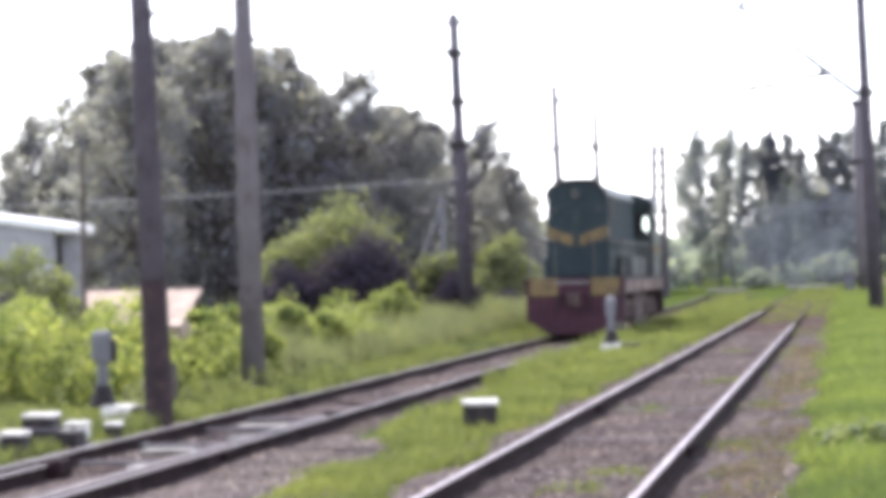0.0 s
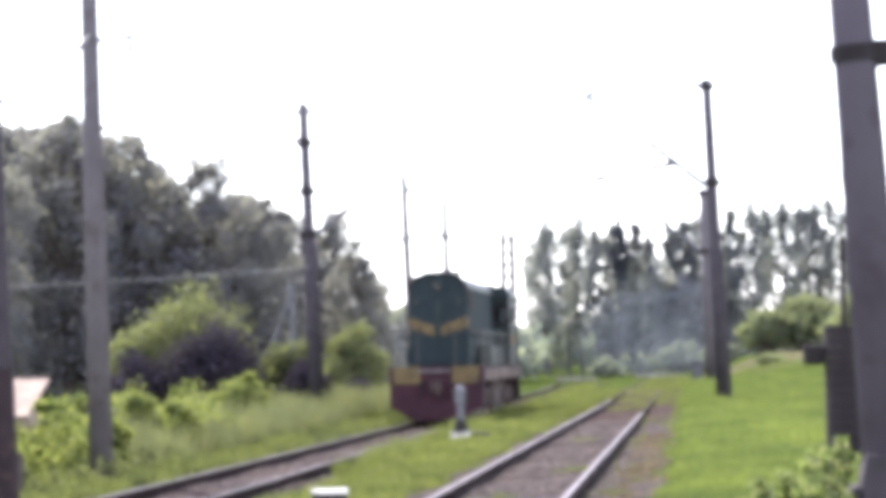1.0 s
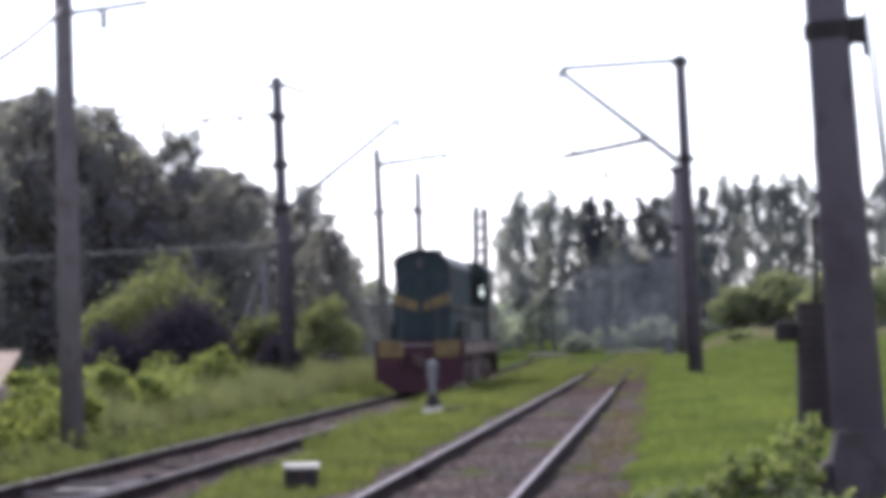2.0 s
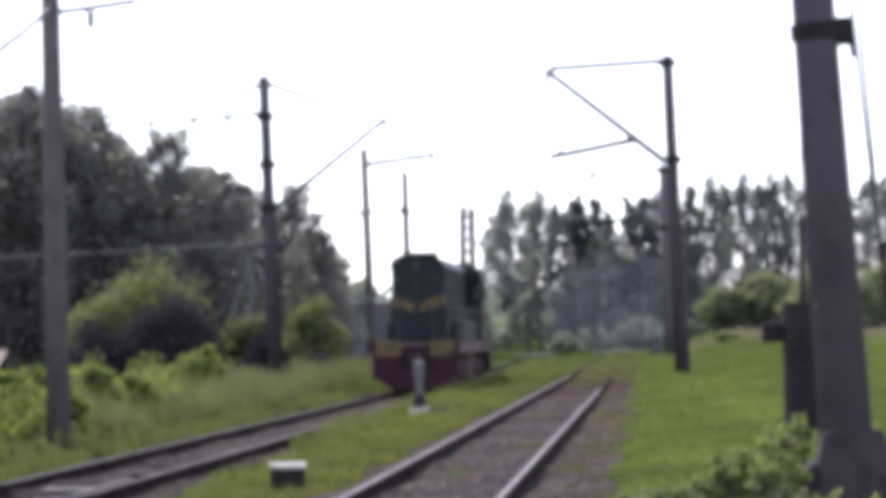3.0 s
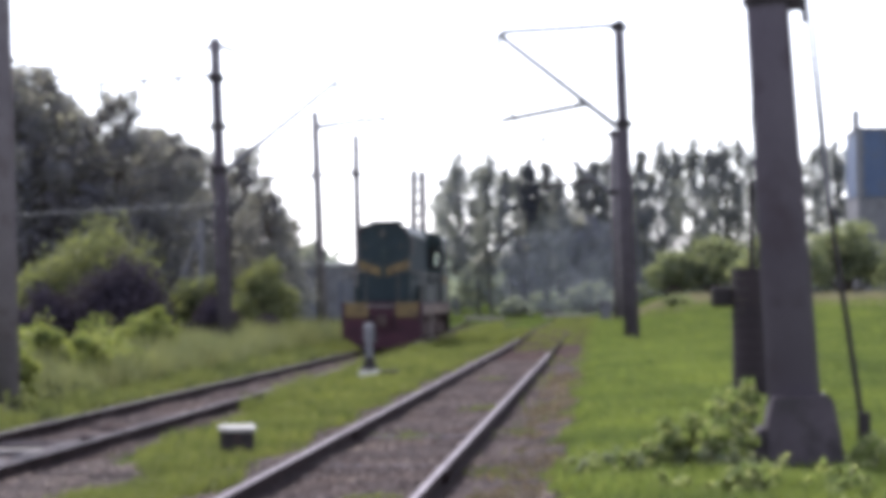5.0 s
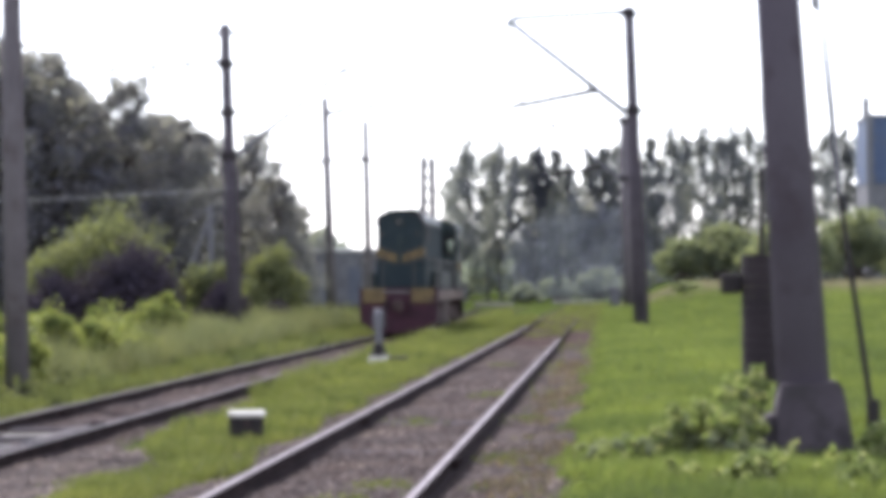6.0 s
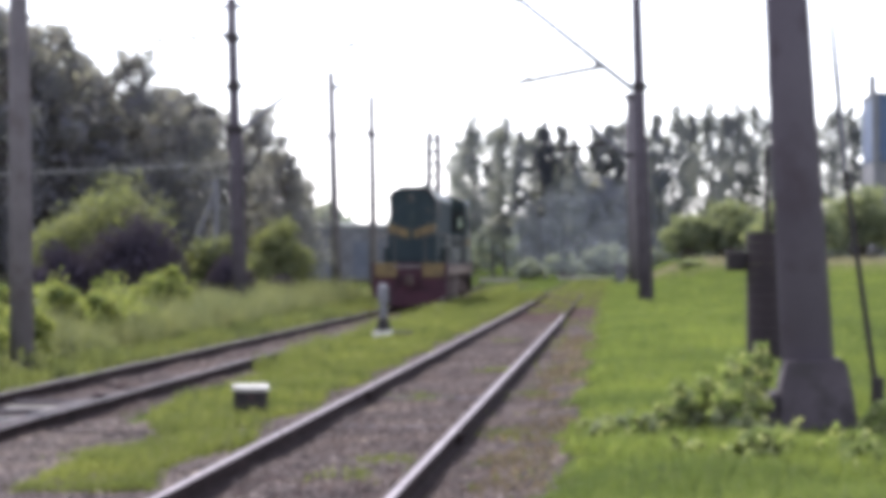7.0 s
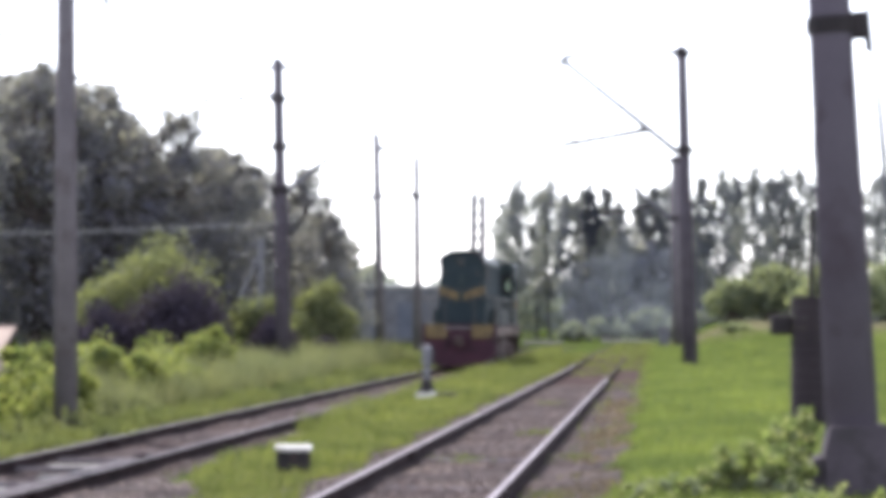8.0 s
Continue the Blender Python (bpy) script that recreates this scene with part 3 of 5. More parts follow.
for i, (x, y, s) in enumerate(GROVE_SPOTS):
    m = planted(x, y, s * 0.96, 67 * i)
    if i < 4:
        GROVE[i].matrix_basis = m
    else:
        copy_thing(GROVE[i % 4], m @ unscaled(GROVE[i % 4]))

# the row of tall slim trees beyond the crossing
def row_tree(seed, spread, bare, leaf, clumps, label):
    return tree("slim_tree", 15.9, spread, seed, leaf, clumps, 105, 0.18, label, bare, group="trees beyond the crossing", at=planted(300 + seed, 262), bark=BARK_PALE, girth=0.0125, full=1.3, flat=1.5)


LEAF_CYPRESS = leafy("leaves_darkest_tree", (0.055, 0.063, 0.065), (0.07, 0.08, 0.08), (0.09, 0.10, 0.095), 0.25)
FULL = [row_tree(31 + i, 1.75, 0.28, LEAF_FAR_HAZED, 40, "tall full-crowned tree beyond the crossing, haze greyed into its leaves") for i in range(2)]
SLIM = [row_tree(35 + i, 1.15, (0.50, 0.34, 0.42)[i], LEAF_FAR_HAZED, 36, "tall slim tree, haze-greyed leaf colour above a bare trunk") for i in range(3)]
DARKEST = row_tree(41, 0.72, 0.60, LEAF_CYPRESS, 34, "tall narrow tree with a very dark crown")
DARKEST.matrix_basis = planted(-6.95, 258, 0.985)
ROW = [(-15.5, "f", 0.86), (-14.1, "f", 0.97), (-12.4, "f", 0.95), (-10.9, "f", 0.98), (-9.4, "s", 0.92), (-8.2, "s", 0.95), (-5.5, "s", 0.95), (-4.2, "s", 0.86),
       (-2.3, "s", 0.94), (-1.0, "s", 0.95), (0.6, "f", 0.96), (2.0, "s", 0.97), (3.6, "s", 0.92), (5.3, "f", 0.92), (7.0, "s", 0.93), (8.4, "f", 0.93), (10.2, "s", 0.92), (11.6, "f", 0.95),
       (13.2, "f", 0.96), (14.9, "s", 0.95), (16.4, "f", 0.93), (18.3, "s", 0.91), (20.0, "f", 0.90), (22.0, "s", 0.92), (24.1, "f", 0.94), (26.5, "s", 0.90), (29.0, "f", 0.93), (31.8, "f", 0.92), (35.0, "s", 0.94), (38.4, "f", 0.92)]
used = set()
for i, (x, kind, s) in enumerate(ROW):
    src = FULL[i % 2] if kind == "f" else SLIM[i % 3]
    m = planted(x, 262 + RNG.uniform(-6, 6), s, 53 * i)
    if src.name in used:
        copy_thing(src, m @ unscaled(src))
    else:
        src.matrix_basis = m
        used.add(src.name)

# far woods that close the view
def far_wood(name, xr, yr, h, count, seed, label, leaf=LEAF_WOOD_HAZED, wave=1.0, size=0.45):
    g = np.random.default_rng(seed)
    x, y = g.uniform(*xr, count), g.uniform(*yr, count)
    hh = h * (0.75 + 0.2 * wave * np.sin(x * 0.21 + seed) + 0.12 * wave * np.sin(x * 0.73) + 0.05 * np.sin(x * 2.9 + 1.3 * y))
    if wave < 1:
        hh = hh * np.clip(np.minimum(x - xr[0], xr[1] - x) / 1.6, 0.25, 1) ** 0.5
    c = np.stack([x, y, hh * g.random(count) ** 0.6], -1)
    v, f = leaf_cloud(c, np.full(count, 1.6) if wave == 1 else g.uniform(0.5, 1.3, count), 40, size, seed)
    v[:, 2] = np.maximum(v[:, 2], 0)
    return tagged(new(name, sheet_mesh(name, v, f, leaf)), label, "woods", kind="stuff")


# The woods carry their haze in the leaf colour alone.
far_wood("far_wood", (-8.6, 4.9), (262, 270), 10.9, 2000, 3, "wood among the row of trees, haze in its slate-grey colour", LEAF_SLATE_HAZED, 0.3, 0.34)
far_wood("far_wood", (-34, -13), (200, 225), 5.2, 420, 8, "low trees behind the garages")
far_wood("far_wood", (-24, 45), (300, 325), 5.2, 700, 4, "undergrowth behind the row of trees, haze in its leaf colour")
far_wood("far_wood", (-160, -12), (360, 400), 6.0, 1500, 5, "low woods on the horizon, haze in their leaf colour")
far_wood("far_wood", (3, 150), (340, 380), 5.5, 1500, 6, "low woods on the horizon, haze in their leaf colour")

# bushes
# Low haze in the meadow is put into the leaf colour of these bushes.
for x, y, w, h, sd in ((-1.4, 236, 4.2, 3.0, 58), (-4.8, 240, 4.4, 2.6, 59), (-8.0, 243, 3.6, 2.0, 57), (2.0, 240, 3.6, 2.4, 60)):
    shrub("haze_bush", w, 2.4, h, sd, LEAF_HAZY, 24, 110, 0.16, "green bush beyond the crossing, pale haze put into its colour", planted(x, y), "meadow bushes")
GB = "verge bushes"
shrub("big_bush", 5.4, 4.2, 5.1, 61, LEAF_BUSH, 60, 220, 0.085, "large rounded bush with sunlit top and dark underside", planted(-18.2, 96), GB)
shrub("low_bush", 3.2, 2.8, 3.8, 62, LEAF_BUSH, 30, 150, 0.09, "low sunlit bush beside the big rounded bush", planted(-19.7, 96), GB)
shrub("side_bush", 2.1, 2.2, 3.7, 63, LEAF_BUSH, 26, 140, 0.09, "leafy bush half hidden behind the big bush", planted(-14.6, 97), GB)
shrub("round_bush", 2.9, 2.8, 3.8, 64, LEAF_BUSH, 34, 170, 0.09, "rounded yellow-green bush near the mast", planted(-14.0, 112), GB)
shrub("garden_bush", 3.3, 3.0, 3.0, 65, LEAF_BUSH, 30, 150, 0.09, "green garden bush in front of the shed", planted(-20.4, 66), GB)
# Dark domes added before the lit bushes to act as their shade.
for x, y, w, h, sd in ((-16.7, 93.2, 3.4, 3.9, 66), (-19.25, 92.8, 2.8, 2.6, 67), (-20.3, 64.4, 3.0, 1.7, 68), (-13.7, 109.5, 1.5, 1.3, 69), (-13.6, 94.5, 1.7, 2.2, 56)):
    shrub("shade_shrub", w, 2.4, h, sd, LEAF_SHADE, 46, 170, 0.08, "dense rounded shrub coloured dark as shade on the bushes", planted(x, y), GB)
for i, (x, y, w, h) in enumerate([(-11.0, 57, 1.3, 1.6), (-11.9, 58, 1.4, 1.6), (-12.4, 74, 1.8, 2.1), (-15.2, 48, 1.5, 1.5), (-14.4, 48.5, 1.5, 1.5), (-13.6, 48, 1.4, 1.4), (-12.0, 50.5, 1.4, 1.65), (-11.2, 51, 1.1, 1.3), (-16.0, 50, 1.6, 1.5), (-13.0, 62, 1.5, 1.6), (-13.4, 78, 1.7, 2.0), (-13.9, 60, 1.5, 1.5)]):
    shrub("young_shrub", w, w * 0.9, h * 0.84, 70 + i, LEAF_BRIGHT, 40, 80, 0.06, "bright yellow-green young shrub in the verge", planted(x, y), "young shrubs", ragged=1.0)
for i, (x, y, w, h) in enumerate([(4.6, 182, 3.6, 3.6), (7.4, 182, 5, 4.4), (11.8, 178, 6, 4.6), (16.2, 182, 6.5, 5.0), (21.0, 178, 7, 4.8), (4.3, 160, 1.9, 0.75), (9.6, 160, 4.2, 4.2), (26, 174, 7, 5.0)]):
    shrub("hedge_bush", w, 3.5, h, 90 + i, LEAF_HEDGE, 40, 150, 0.15, "dense green bush at the edge of the meadow", planted(x, y), "meadow bushes")


def thicket(name, count, xr, yr, low, tall, leaf, size, per, seed, label):
    """Close-standing leafy weeds: every plant has three whorls of leaves on a stalk."""
    g = np.random.default_rng(seed)
    x, y = g.uniform(*xr, count), g.uniform(*yr, count)
    side = (xr[1] - x) / (xr[1] - xr[0])
    h = (low + (tall - low) * np.clip(side * 2.5, 0, 1)) * g.uniform(0.7, 1.15, count) * (1 + 0.22 * np.sin(x * 3.1 + y))
    z = ground_height(x, y)
    c = np.concatenate([np.stack([x + g.normal(0, 0.05, count), y, z + h * u], -1) for u in (0.3, 0.62, 0.9)])
    r = np.concatenate([h * k for k in (0.20, 0.21, 0.15)])
    v, f = leaf_cloud(c, r, per, size, seed + 1)
    return tagged(new(name, sheet_mesh(name, v, f, leaf)), label, "weeds", kind="stuff")


thicket("weed_thicket", 560, (-16.5, -10.75), (39.5, 50), 0.55, 1.30, LEAF_BRIGHT, 0.062, 20, 301, "thick bright yellow-green weeds along the verge")
thicket("weed_thicket", 110, (-12.9, -10.7), (58, 65), 0.6, 1.2, LEAF_BRIGHT, 0.06, 18, 303, "bright yellow-green weeds behind the second mast")
thicket("verge_weeds", 60, (-11.2, -9.7), (37, 52), 0.28, 0.42, LEAF_BUSH, 0.05, 12, 305, "low broad-leaved weeds at the foot of the masts")
stake = part("stake", rodded((0, 0, -0.2), (0.01, 0, 0.72), 0.055, 0.045, 10), BARK)
stake.location = (-10.0, 39.6, -0.36)
tagged(stake, "short dark wooden stake in the verge", "stake")


# ---- masts and overhead line ----
def mast(name, x, y, height, rb, rt, lean, label, material, base_z=None, collars=()):
    z = float(ground_height(np.array(x), np.array(y))) if base_z is None else base_z
    t = thing(name, label, "mast", "overhead line masts", at=pose(x, y, z, 0, lean, 0))
    bm = bmesh.new()
    rod(bm, (0, 0, -0.5), (0, 0, height), rb, rt, 20)
    for f in bm.faces:
        f.smooth = len(f.verts) == 4
    part("post", bm, material, t)
    part("cap", rodded((0, 0, height), (0, 0, height + 0.06), rt * 1.05, rt * 0.7, 16), CONCRETE_DARK, t)
    for cz in collars:
        r = rb + (rt - rb) * cz / height
        b = bmesh.new()
        rod(b, (0, 0, cz - 0.13), (0, 0, cz + 0.13), r + 0.03, r + 0.03, 16)
        box(b, r + 0.05, 0, cz, 0.12, 0.10, 0.2, 0.01)
        box(b, -r - 0.05, 0, cz, 0.12, 0.10, 0.2, 0.01)
        part("collar", b, DARK_STEEL, t, "dark steel clamp round the post")
    return t


def insulator(parent, a, b, r=0.16, n=4):
    """A string of porcelain discs on a pin."""
    bm = rodded(a, b, r * 0.3, None, 8)
    a, b = Vector(a), Vector(b)
    for i in range(n):
        p = a.lerp(b, (i + 0.5) / n)
        d = (b - a).normalized() * 0.025
        rod(bm, p - d, p + d, r, r * 0.55, 10)
    return part("insulator", bm, PORCELAIN, parent, "ribbed porcelain insulator")


def cantilever(t, side, zj, reach, ztip, ztie, arm=True, thick=1.0):
    """The bracket that holds the line over a track: strut, tie, insulators and steady arm."""
    part("strut", rodded((side * 0.25, 0, zj), (side * reach, 0, ztip), 0.125 * thick, 0.10 * thick), GALV, t)
    if ztie:
        part("tie", rodded((side * 0.15, 0, ztie), (side * reach * 0.97, 0, ztip + 0.05), 0.09, 0.09, 6), DARK_STEEL, t)
    insulator(t, (side * reach, 0, ztip - 0.05), (side * reach, 0, ztip - 0.75), 0.17)
    if arm:
        u = 0.24
        p = Vector((side * (0.25 + (reach - 0.25) * u), 0, zj + (ztip - zj) * u))
        q = Vector((side * (reach + 0.05), 0, p.z - 0.45))
        s = part("steady_arm", rodded(p, q, 0.11, 0.10, 8), DARK_STEEL, t)
        insulator(s, p.lerp(q, 0.45), p.lerp(q, 0.85), 0.06, 5)
        part("dropper", rodded((side * (reach - 0.35), 0, q.z + 0.05), (side * reach, 0, ztip - 0.62), 0.05, 0.05, 5), WIRE, t)


right_mast = mast("catenary_mast", 0.92, 92.5, 10.85, 0.27, 0.19, -1.9, "dark grey concrete mast with a bracket over the track", CONCRETE_DARK, 0.05, (7.35, 10.65))
cantilever(right_mast, -1, 7.3, 4.12, 10.62, 10.72, True, 1.0)
far_mast = mast("catenary_mast", 0.80, 152.0, 10.75, 0.31, 0.22, -1.2, "far grey concrete mast with a bracket over the track", CONCRETE, 0.0, (7.3, 10.5))
cantilever(far_mast, -1, 7.3, 4.1, 10.5, 10.6, True, 1.0)
cabinet = thing("relay_cabinet", "grey steel relay cabinet at the foot of a far mast", "cabinet", at=planted(0.05, 150.5))
part("body", boxed(0, 0, 0.55, 0.6, 0.5, 1.3, 0.03), CONCRETE_DARK, cabinet)
part("door", boxed(0, -0.262, 0.58, 0.5, 0.03, 1.0, 0.01), SIGNAL_GREY, cabinet)
part("roof", boxed(0, 0, 1.22, 0.7, 0.6, 0.07, 0.02), GALV, cabinet, "overhanging lid")

# the thick mast beside the camera with its plinth
near_mast = mast("thick_mast", 1.785, 25.5, 10.0, 0.262, 0.135, -3.3, "thick tapered grey concrete mast on a concrete plinth", CONCRETE_NEAR, 0.05)
pl = bmesh.new()
prism(pl, [(-0.32, -0.4), (0.43, -0.4), (0.39, 0.20), (0.34, 0.56), (0.30, 0.62), (-0.22, 0.63), (-0.28, 0.40)], -0.36, 0.34)
PLINTH = surface("plinth_concrete", (0.052, 0.044, 0.053), (0.080, 0.068, 0.080), 1.2, 30, 0.95, 0, 0.2, (0.045, 0.04, 0.044), grain=0.12)
part("plinth", pl, PLINTH, near_mast, "worn concrete foundation block")
# Dark wedge added where shade lies to the left of the plinth.
ft = bmesh.new()
prism(ft, [(-0.80, -0.4), (-0.30, -0.4), (-0.30, 0.36), (-0.44, 0.30), (-0.66, 0.14), (-0.80, 0.05)], -0.30, 0.30)
part("shade_wedge", ft, PLINTH, near_mast, "sloping dark wedge added for shade beside the plinth")
cl = bmesh.new()
rod(cl, (0, 0, 4.27), (0, 0, 4.42), 0.235, 0.235, 20)
box(cl, 0.27, -0.02, 4.33, 0.16, 0.16, 0.26, 0.015)
box(cl, 0.33, -0.02, 4.16, 0.05, 0.06, 0.16, 0.01)
part("clamp", cl, DARK_STEEL, near_mast, "dark steel clamp with a bracket")
wire("side_wire", [(2.05, 25.4, 4.42), (6.0, 24.0, 4.30)], 0.016, WIRE, "thin grey wire leading off the thick mast", sag=0.05)
wire("side_wire", [(2.05, 25.4, 4.75), (6.0, 24.0, 4.72)], 0.014, WIRE, "thin grey wire leading off the thick mast", sag=0.05)
guy = thing("guy_line", "thin steel guy wires ending in a dark rod at the ground", "guy line")
top, mid_p, foot = Vector((1.55, 25.5, 8.6)), Vector((2.09, 25.4, 2.42)), Vector((2.36, 25.35, 0.45))
for dx in (-0.07, 0.07):
    part("guy_wire", rodded(top + Vector((dx, 0, 0)), mid_p + Vector((dx * 0.15, 0, 0)), 0.018, 0.018, 6), GALV, guy, "pale thin wire")
part("anchor_rod", rodded(mid_p, foot, 0.024, 0.030, 8), DARK_STEEL, guy, "dark steel rod")
part("anchor_plate", boxed(2.38, 25.35, 0.22, 0.12, 0.10, 0.6, 0.02), DARK_STEEL, guy, "dark anchor fitting")

WEIGHT = surface("tension_weight_iron", (0.026, 0.021, 0.025), (0.042, 0.033, 0.037), 2.0, 40, 0.9, 0.0, 0.2)
# tension weights hanging behind the thick mast
weights = thing("tension_weight", "stack of rusty tension weights hanging on a rod", "weights", at=pose(1.45, 27.2, 0.0))
for i in range(12):
    b = bmesh.new()
    rod(b, (0, 0, 0.62 + 0.105 * i), (0, 0, 0.722 + 0.105 * i), 0.19, 0.19, 18)
    part("weight", b, WEIGHT, weights)
part("rod", rodded((0, 0, 0.5), (0.02, 0, 2.75), 0.03, 0.026, 8), DARK_STEEL, weights)
part("cable", rodded((0.02, 0, 2.75), (0.02, 0, 7.5), 0.006, 0.006, 6), WIRE, weights)
part("guide", boxed(-0.29, 0, 1.59, 0.21, 0.16, 0.20, 0.03), DARK_STEEL, weights, "dark steel guide arm")

near_left = mast("round_mast", -9.27, 35.9, 10.5, 0.185, 0.13, -1.6, "dark concrete mast with a rust-stained foot", CONCRETE_DARK)
lower = bmesh.new()
rod(lower, (0, 0, -0.3), (0, 0, 2.0), 0.195, 0.185, 20)
part("lower_sleeve", lower, RUSTY, near_left, "dark rust-brown coated foot")
second_left = mast("round_mast", -10.2, 46.0, 10.5, 0.215, 0.15, -0.6, "grey concrete mast standing in the verge", CONCRETE)
part("cross_arm", rodded((0.1, 0, 7.6), (1.5, 0, 7.75), 0.05, 0.05, 6), GALV, second_left)
insulator(second_left, (0.7, 0, 7.6), (0.7, 0, 7.3), 0.1)
third_left = mast("catenary_mast", -12.93, 92.4, 10.8, 0.28, 0.19, -1.7, "dark grey concrete mast with clamps and a bracket", CONCRETE_DARK, None, (6.3, 7.8, 9.45))
cantilever(third_left, 1, 6.3, 4.15, 9.2, None, False, 0.85)
arm = bmesh.new()
rod(arm, (-0.1, 0, 9.6), (-4.1, 0, 9.45), 0.075, 0.07, 8)
part("cross_arm", arm, GALV, third_left)
for dx in (-1.3, -2.5, -4.0):
    insulator(third_left, (dx, 0, 9.5), (dx, 0, 8.9), 0.16)
part("stay", rodded((0.1, 0, 10.6), (2.1, 0.3, 9.8), 0.085, 0.07, 6), WIRE, third_left)
part("stay", rodded((-0.1, 0, 10.6), (-1.3, 0.3, 10.1), 0.08, 0.07, 6), WIRE, third_left)
fourth_left = mast("catenary_mast", -15.6, 150.0, 12.2, 0.32, 0.22, -1.7, "far grey concrete mast with a bracket", CONCRETE)
part("cross_arm", rodded((0.1, 0, 11.35), (4.0, 0, 11.75), 0.15, 0.13, 8), GALV, fourth_left, "level bracket arm")
insulator(fourth_left, (3.8, 0, 11.7), (3.8, 0, 10.9), 0.24)
insulator(fourth_left, (0.5, 0, 11.45), (1.3, 0, 11.55), 0.24)
fifth_left = mast("catenary_mast", -14.9, 165.0, 11.8, 0.30, 0.22, -0.8, "far concrete mast with a dark clamp", CONCRETE, None, (9.4,))
part("cross_arm", rodded((-0.1, 0, 9.6), (-5.4, 0, 9.25), 0.10, 0.09, 6), GALV, fifth_left)
for dx in (-2.6, -5.2):
    insulator(fifth_left, (dx - 0.5, 0, 9.35), (dx + 0.4, 0, 9.4), 0.26)


def lattice_mast(x, y, h):
    t = thing("lattice_mast", "pale steel lattice mast far along the line", "mast", "overhead line masts", at=planted(x, y))
    for sx in (-0.26, 0.26):
        part("leg", rodded((sx * 1.35, 0, -0.3), (sx * 1.2, 0, h), 0.26, 0.24, 8), CONCRETE_DARK, t)
    for i in range(12):
        z = 0.5 + i * (h - 0.6) / 12
        part("brace", rodded((-0.27, 0, z), (0.27, 0, z + (h - 0.6) / 12), 0.07, 0.07, 5), GALV, t)
    part("cross_piece", boxed(0, 0, h, 0.9, 0.12, 0.12), GALV, t)
    part("peak", rodded((-0.25, 0, h), (-0.4, 0, h + 2.3), 0.11, 0.09, 6), GALV, t)
    insulator(t, (-0.3, 0, h + 0.5), (-0.36, 0, h + 1.1), 0.26, 3)
    return t


lattice_mast(-12.3, 180.0, 10.2)

# overhead wires
wire("contact_wire", [(-2.3, 20, 7.6), (-3.0, 92.5, 7.7), (-2.6, 160, 7.5)], 0.014, WIRE, "copper contact wire above the straight track", sag=0.1)
wire("messenger_wire", [(-3.1, 92.5, 9.6), (-2.9, 160, 9.6)], 0.014, WIRE, "carrying wire of the overhead line", sag=0.8)
wire("feeder_wire", [(2.6, 25.5, 10.2), (1.25, 92.5, 8.6), (1.0, 160, 9.0)], 0.016, WIRE, "thin feeder wire along the masts", sag=0.5)
wire("contact_wire", [(-8.9, 92.4, 8.4), (-11.8, 150, 10.9)], 0.035, WIRE, "wire of the overhead line above the lower track", sag=0.3)
wire("mast_link", [(-10.25, 46.0, 7.35), (-9.4, 35.9, 5.15)], 0.045, WIRE, "slanting wire between two verge masts", sag=0.1)
wire("verge_cable", [(-26.5, 70.0, 3.6), (-13.1, 92.2, 4.85)], 0.013, PALE_WIRE, "pale cable strung low across the verge", sag=0.12)

# Set nearer along the camera's line of sight, clear of the garden bush.
dark_pole = thing("wooden_pole", "thin dark wooden pole in line with the grey shed", "pole", at=planted(-17.8, 62.0))
part("post", rodded((0, 0, -0.3), (0.04, 0, 5.0), 0.075, 0.06, 12), BARK, dark_pole)
part("cap", rodded((0.04, 0, 5.0), (0.04, 0, 5.06), 0.075, 0.05, 12), GALV, dark_pole)

# strutted white post near the third mast
prop = thing("strutted_post", "pale grey post with a slanting strut", "post", at=planted(-15.05, 101.0))
part("post", rodded((0, 0, -0.2), (0, 0, 4.9), 0.12, 0.10, 10), GALV, prop)
part("strut", rodded((-0.75, 0, 2.6), (0, 0, 4.6), 0.07, 0.06, 8), GALV, prop)


# ---- trackside equipment ----
def dwarf_signal(x, y, s, label, wide=0.24, side=0.0, lift=0.0, paint=SIGNAL_GREY):
    t = thing("dwarf_signal", label, "signal", "dwarf signals", at=pose(0, 0, lift) @ planted(x, y, s))
    part("base", boxed(side, 0, -0.02, 0.46, 0.40, 0.30, 0.03), WHITEWASH, t, "whitewashed concrete base")
    part("foot", rodded((0, 0, 0.10), (0, 0, 0.42), 0.21, 0.11, 14), DARK_STEEL, t, "black cast foot")
    part("stem", rodded((0, 0, 0.38), (0, 0, 0.76), 0.09, 0.08, 14), paint, t, "grey stem")
    # Dark slab stands in for the shadow that the signal casts to its right.
    part("flat_slab", boxed(side + 0.46, 0, 0.03, 0.46, 0.36, 0.16, 0.02), DARK_STEEL, t, "dark slab in place of the signal's ground shadow")
    part("head", boxed(0, 0, 0.98, wide, 0.20, 0.50, 0.08), paint, t, "grey painted lamp housing")
    part("back_plate", boxed(wide / 2 + 0.02, 0.02, 0.93, 0.05, 0.16, 0.34, 0.02), DARK_STEEL, t, "dark edge of the lamp hood")
    for z in (0.88, 1.09):
        part("hood", rodded((0, 0.09, z), (0, 0.22, z - 0.02), 0.065, 0.07, 12), DARK_STEEL, t, "black lamp hood")
    return t


dwarf_signal(-5.3, 61.0, 0.95, "small grey dwarf signal on a whitewashed base between tracks", lift=0.17, paint=GALV)
dwarf_signal(-10.28, 36.7, 0.94, "grey dwarf signal on a whitewashed base in the verge", 0.32, 0.24, 0.10)


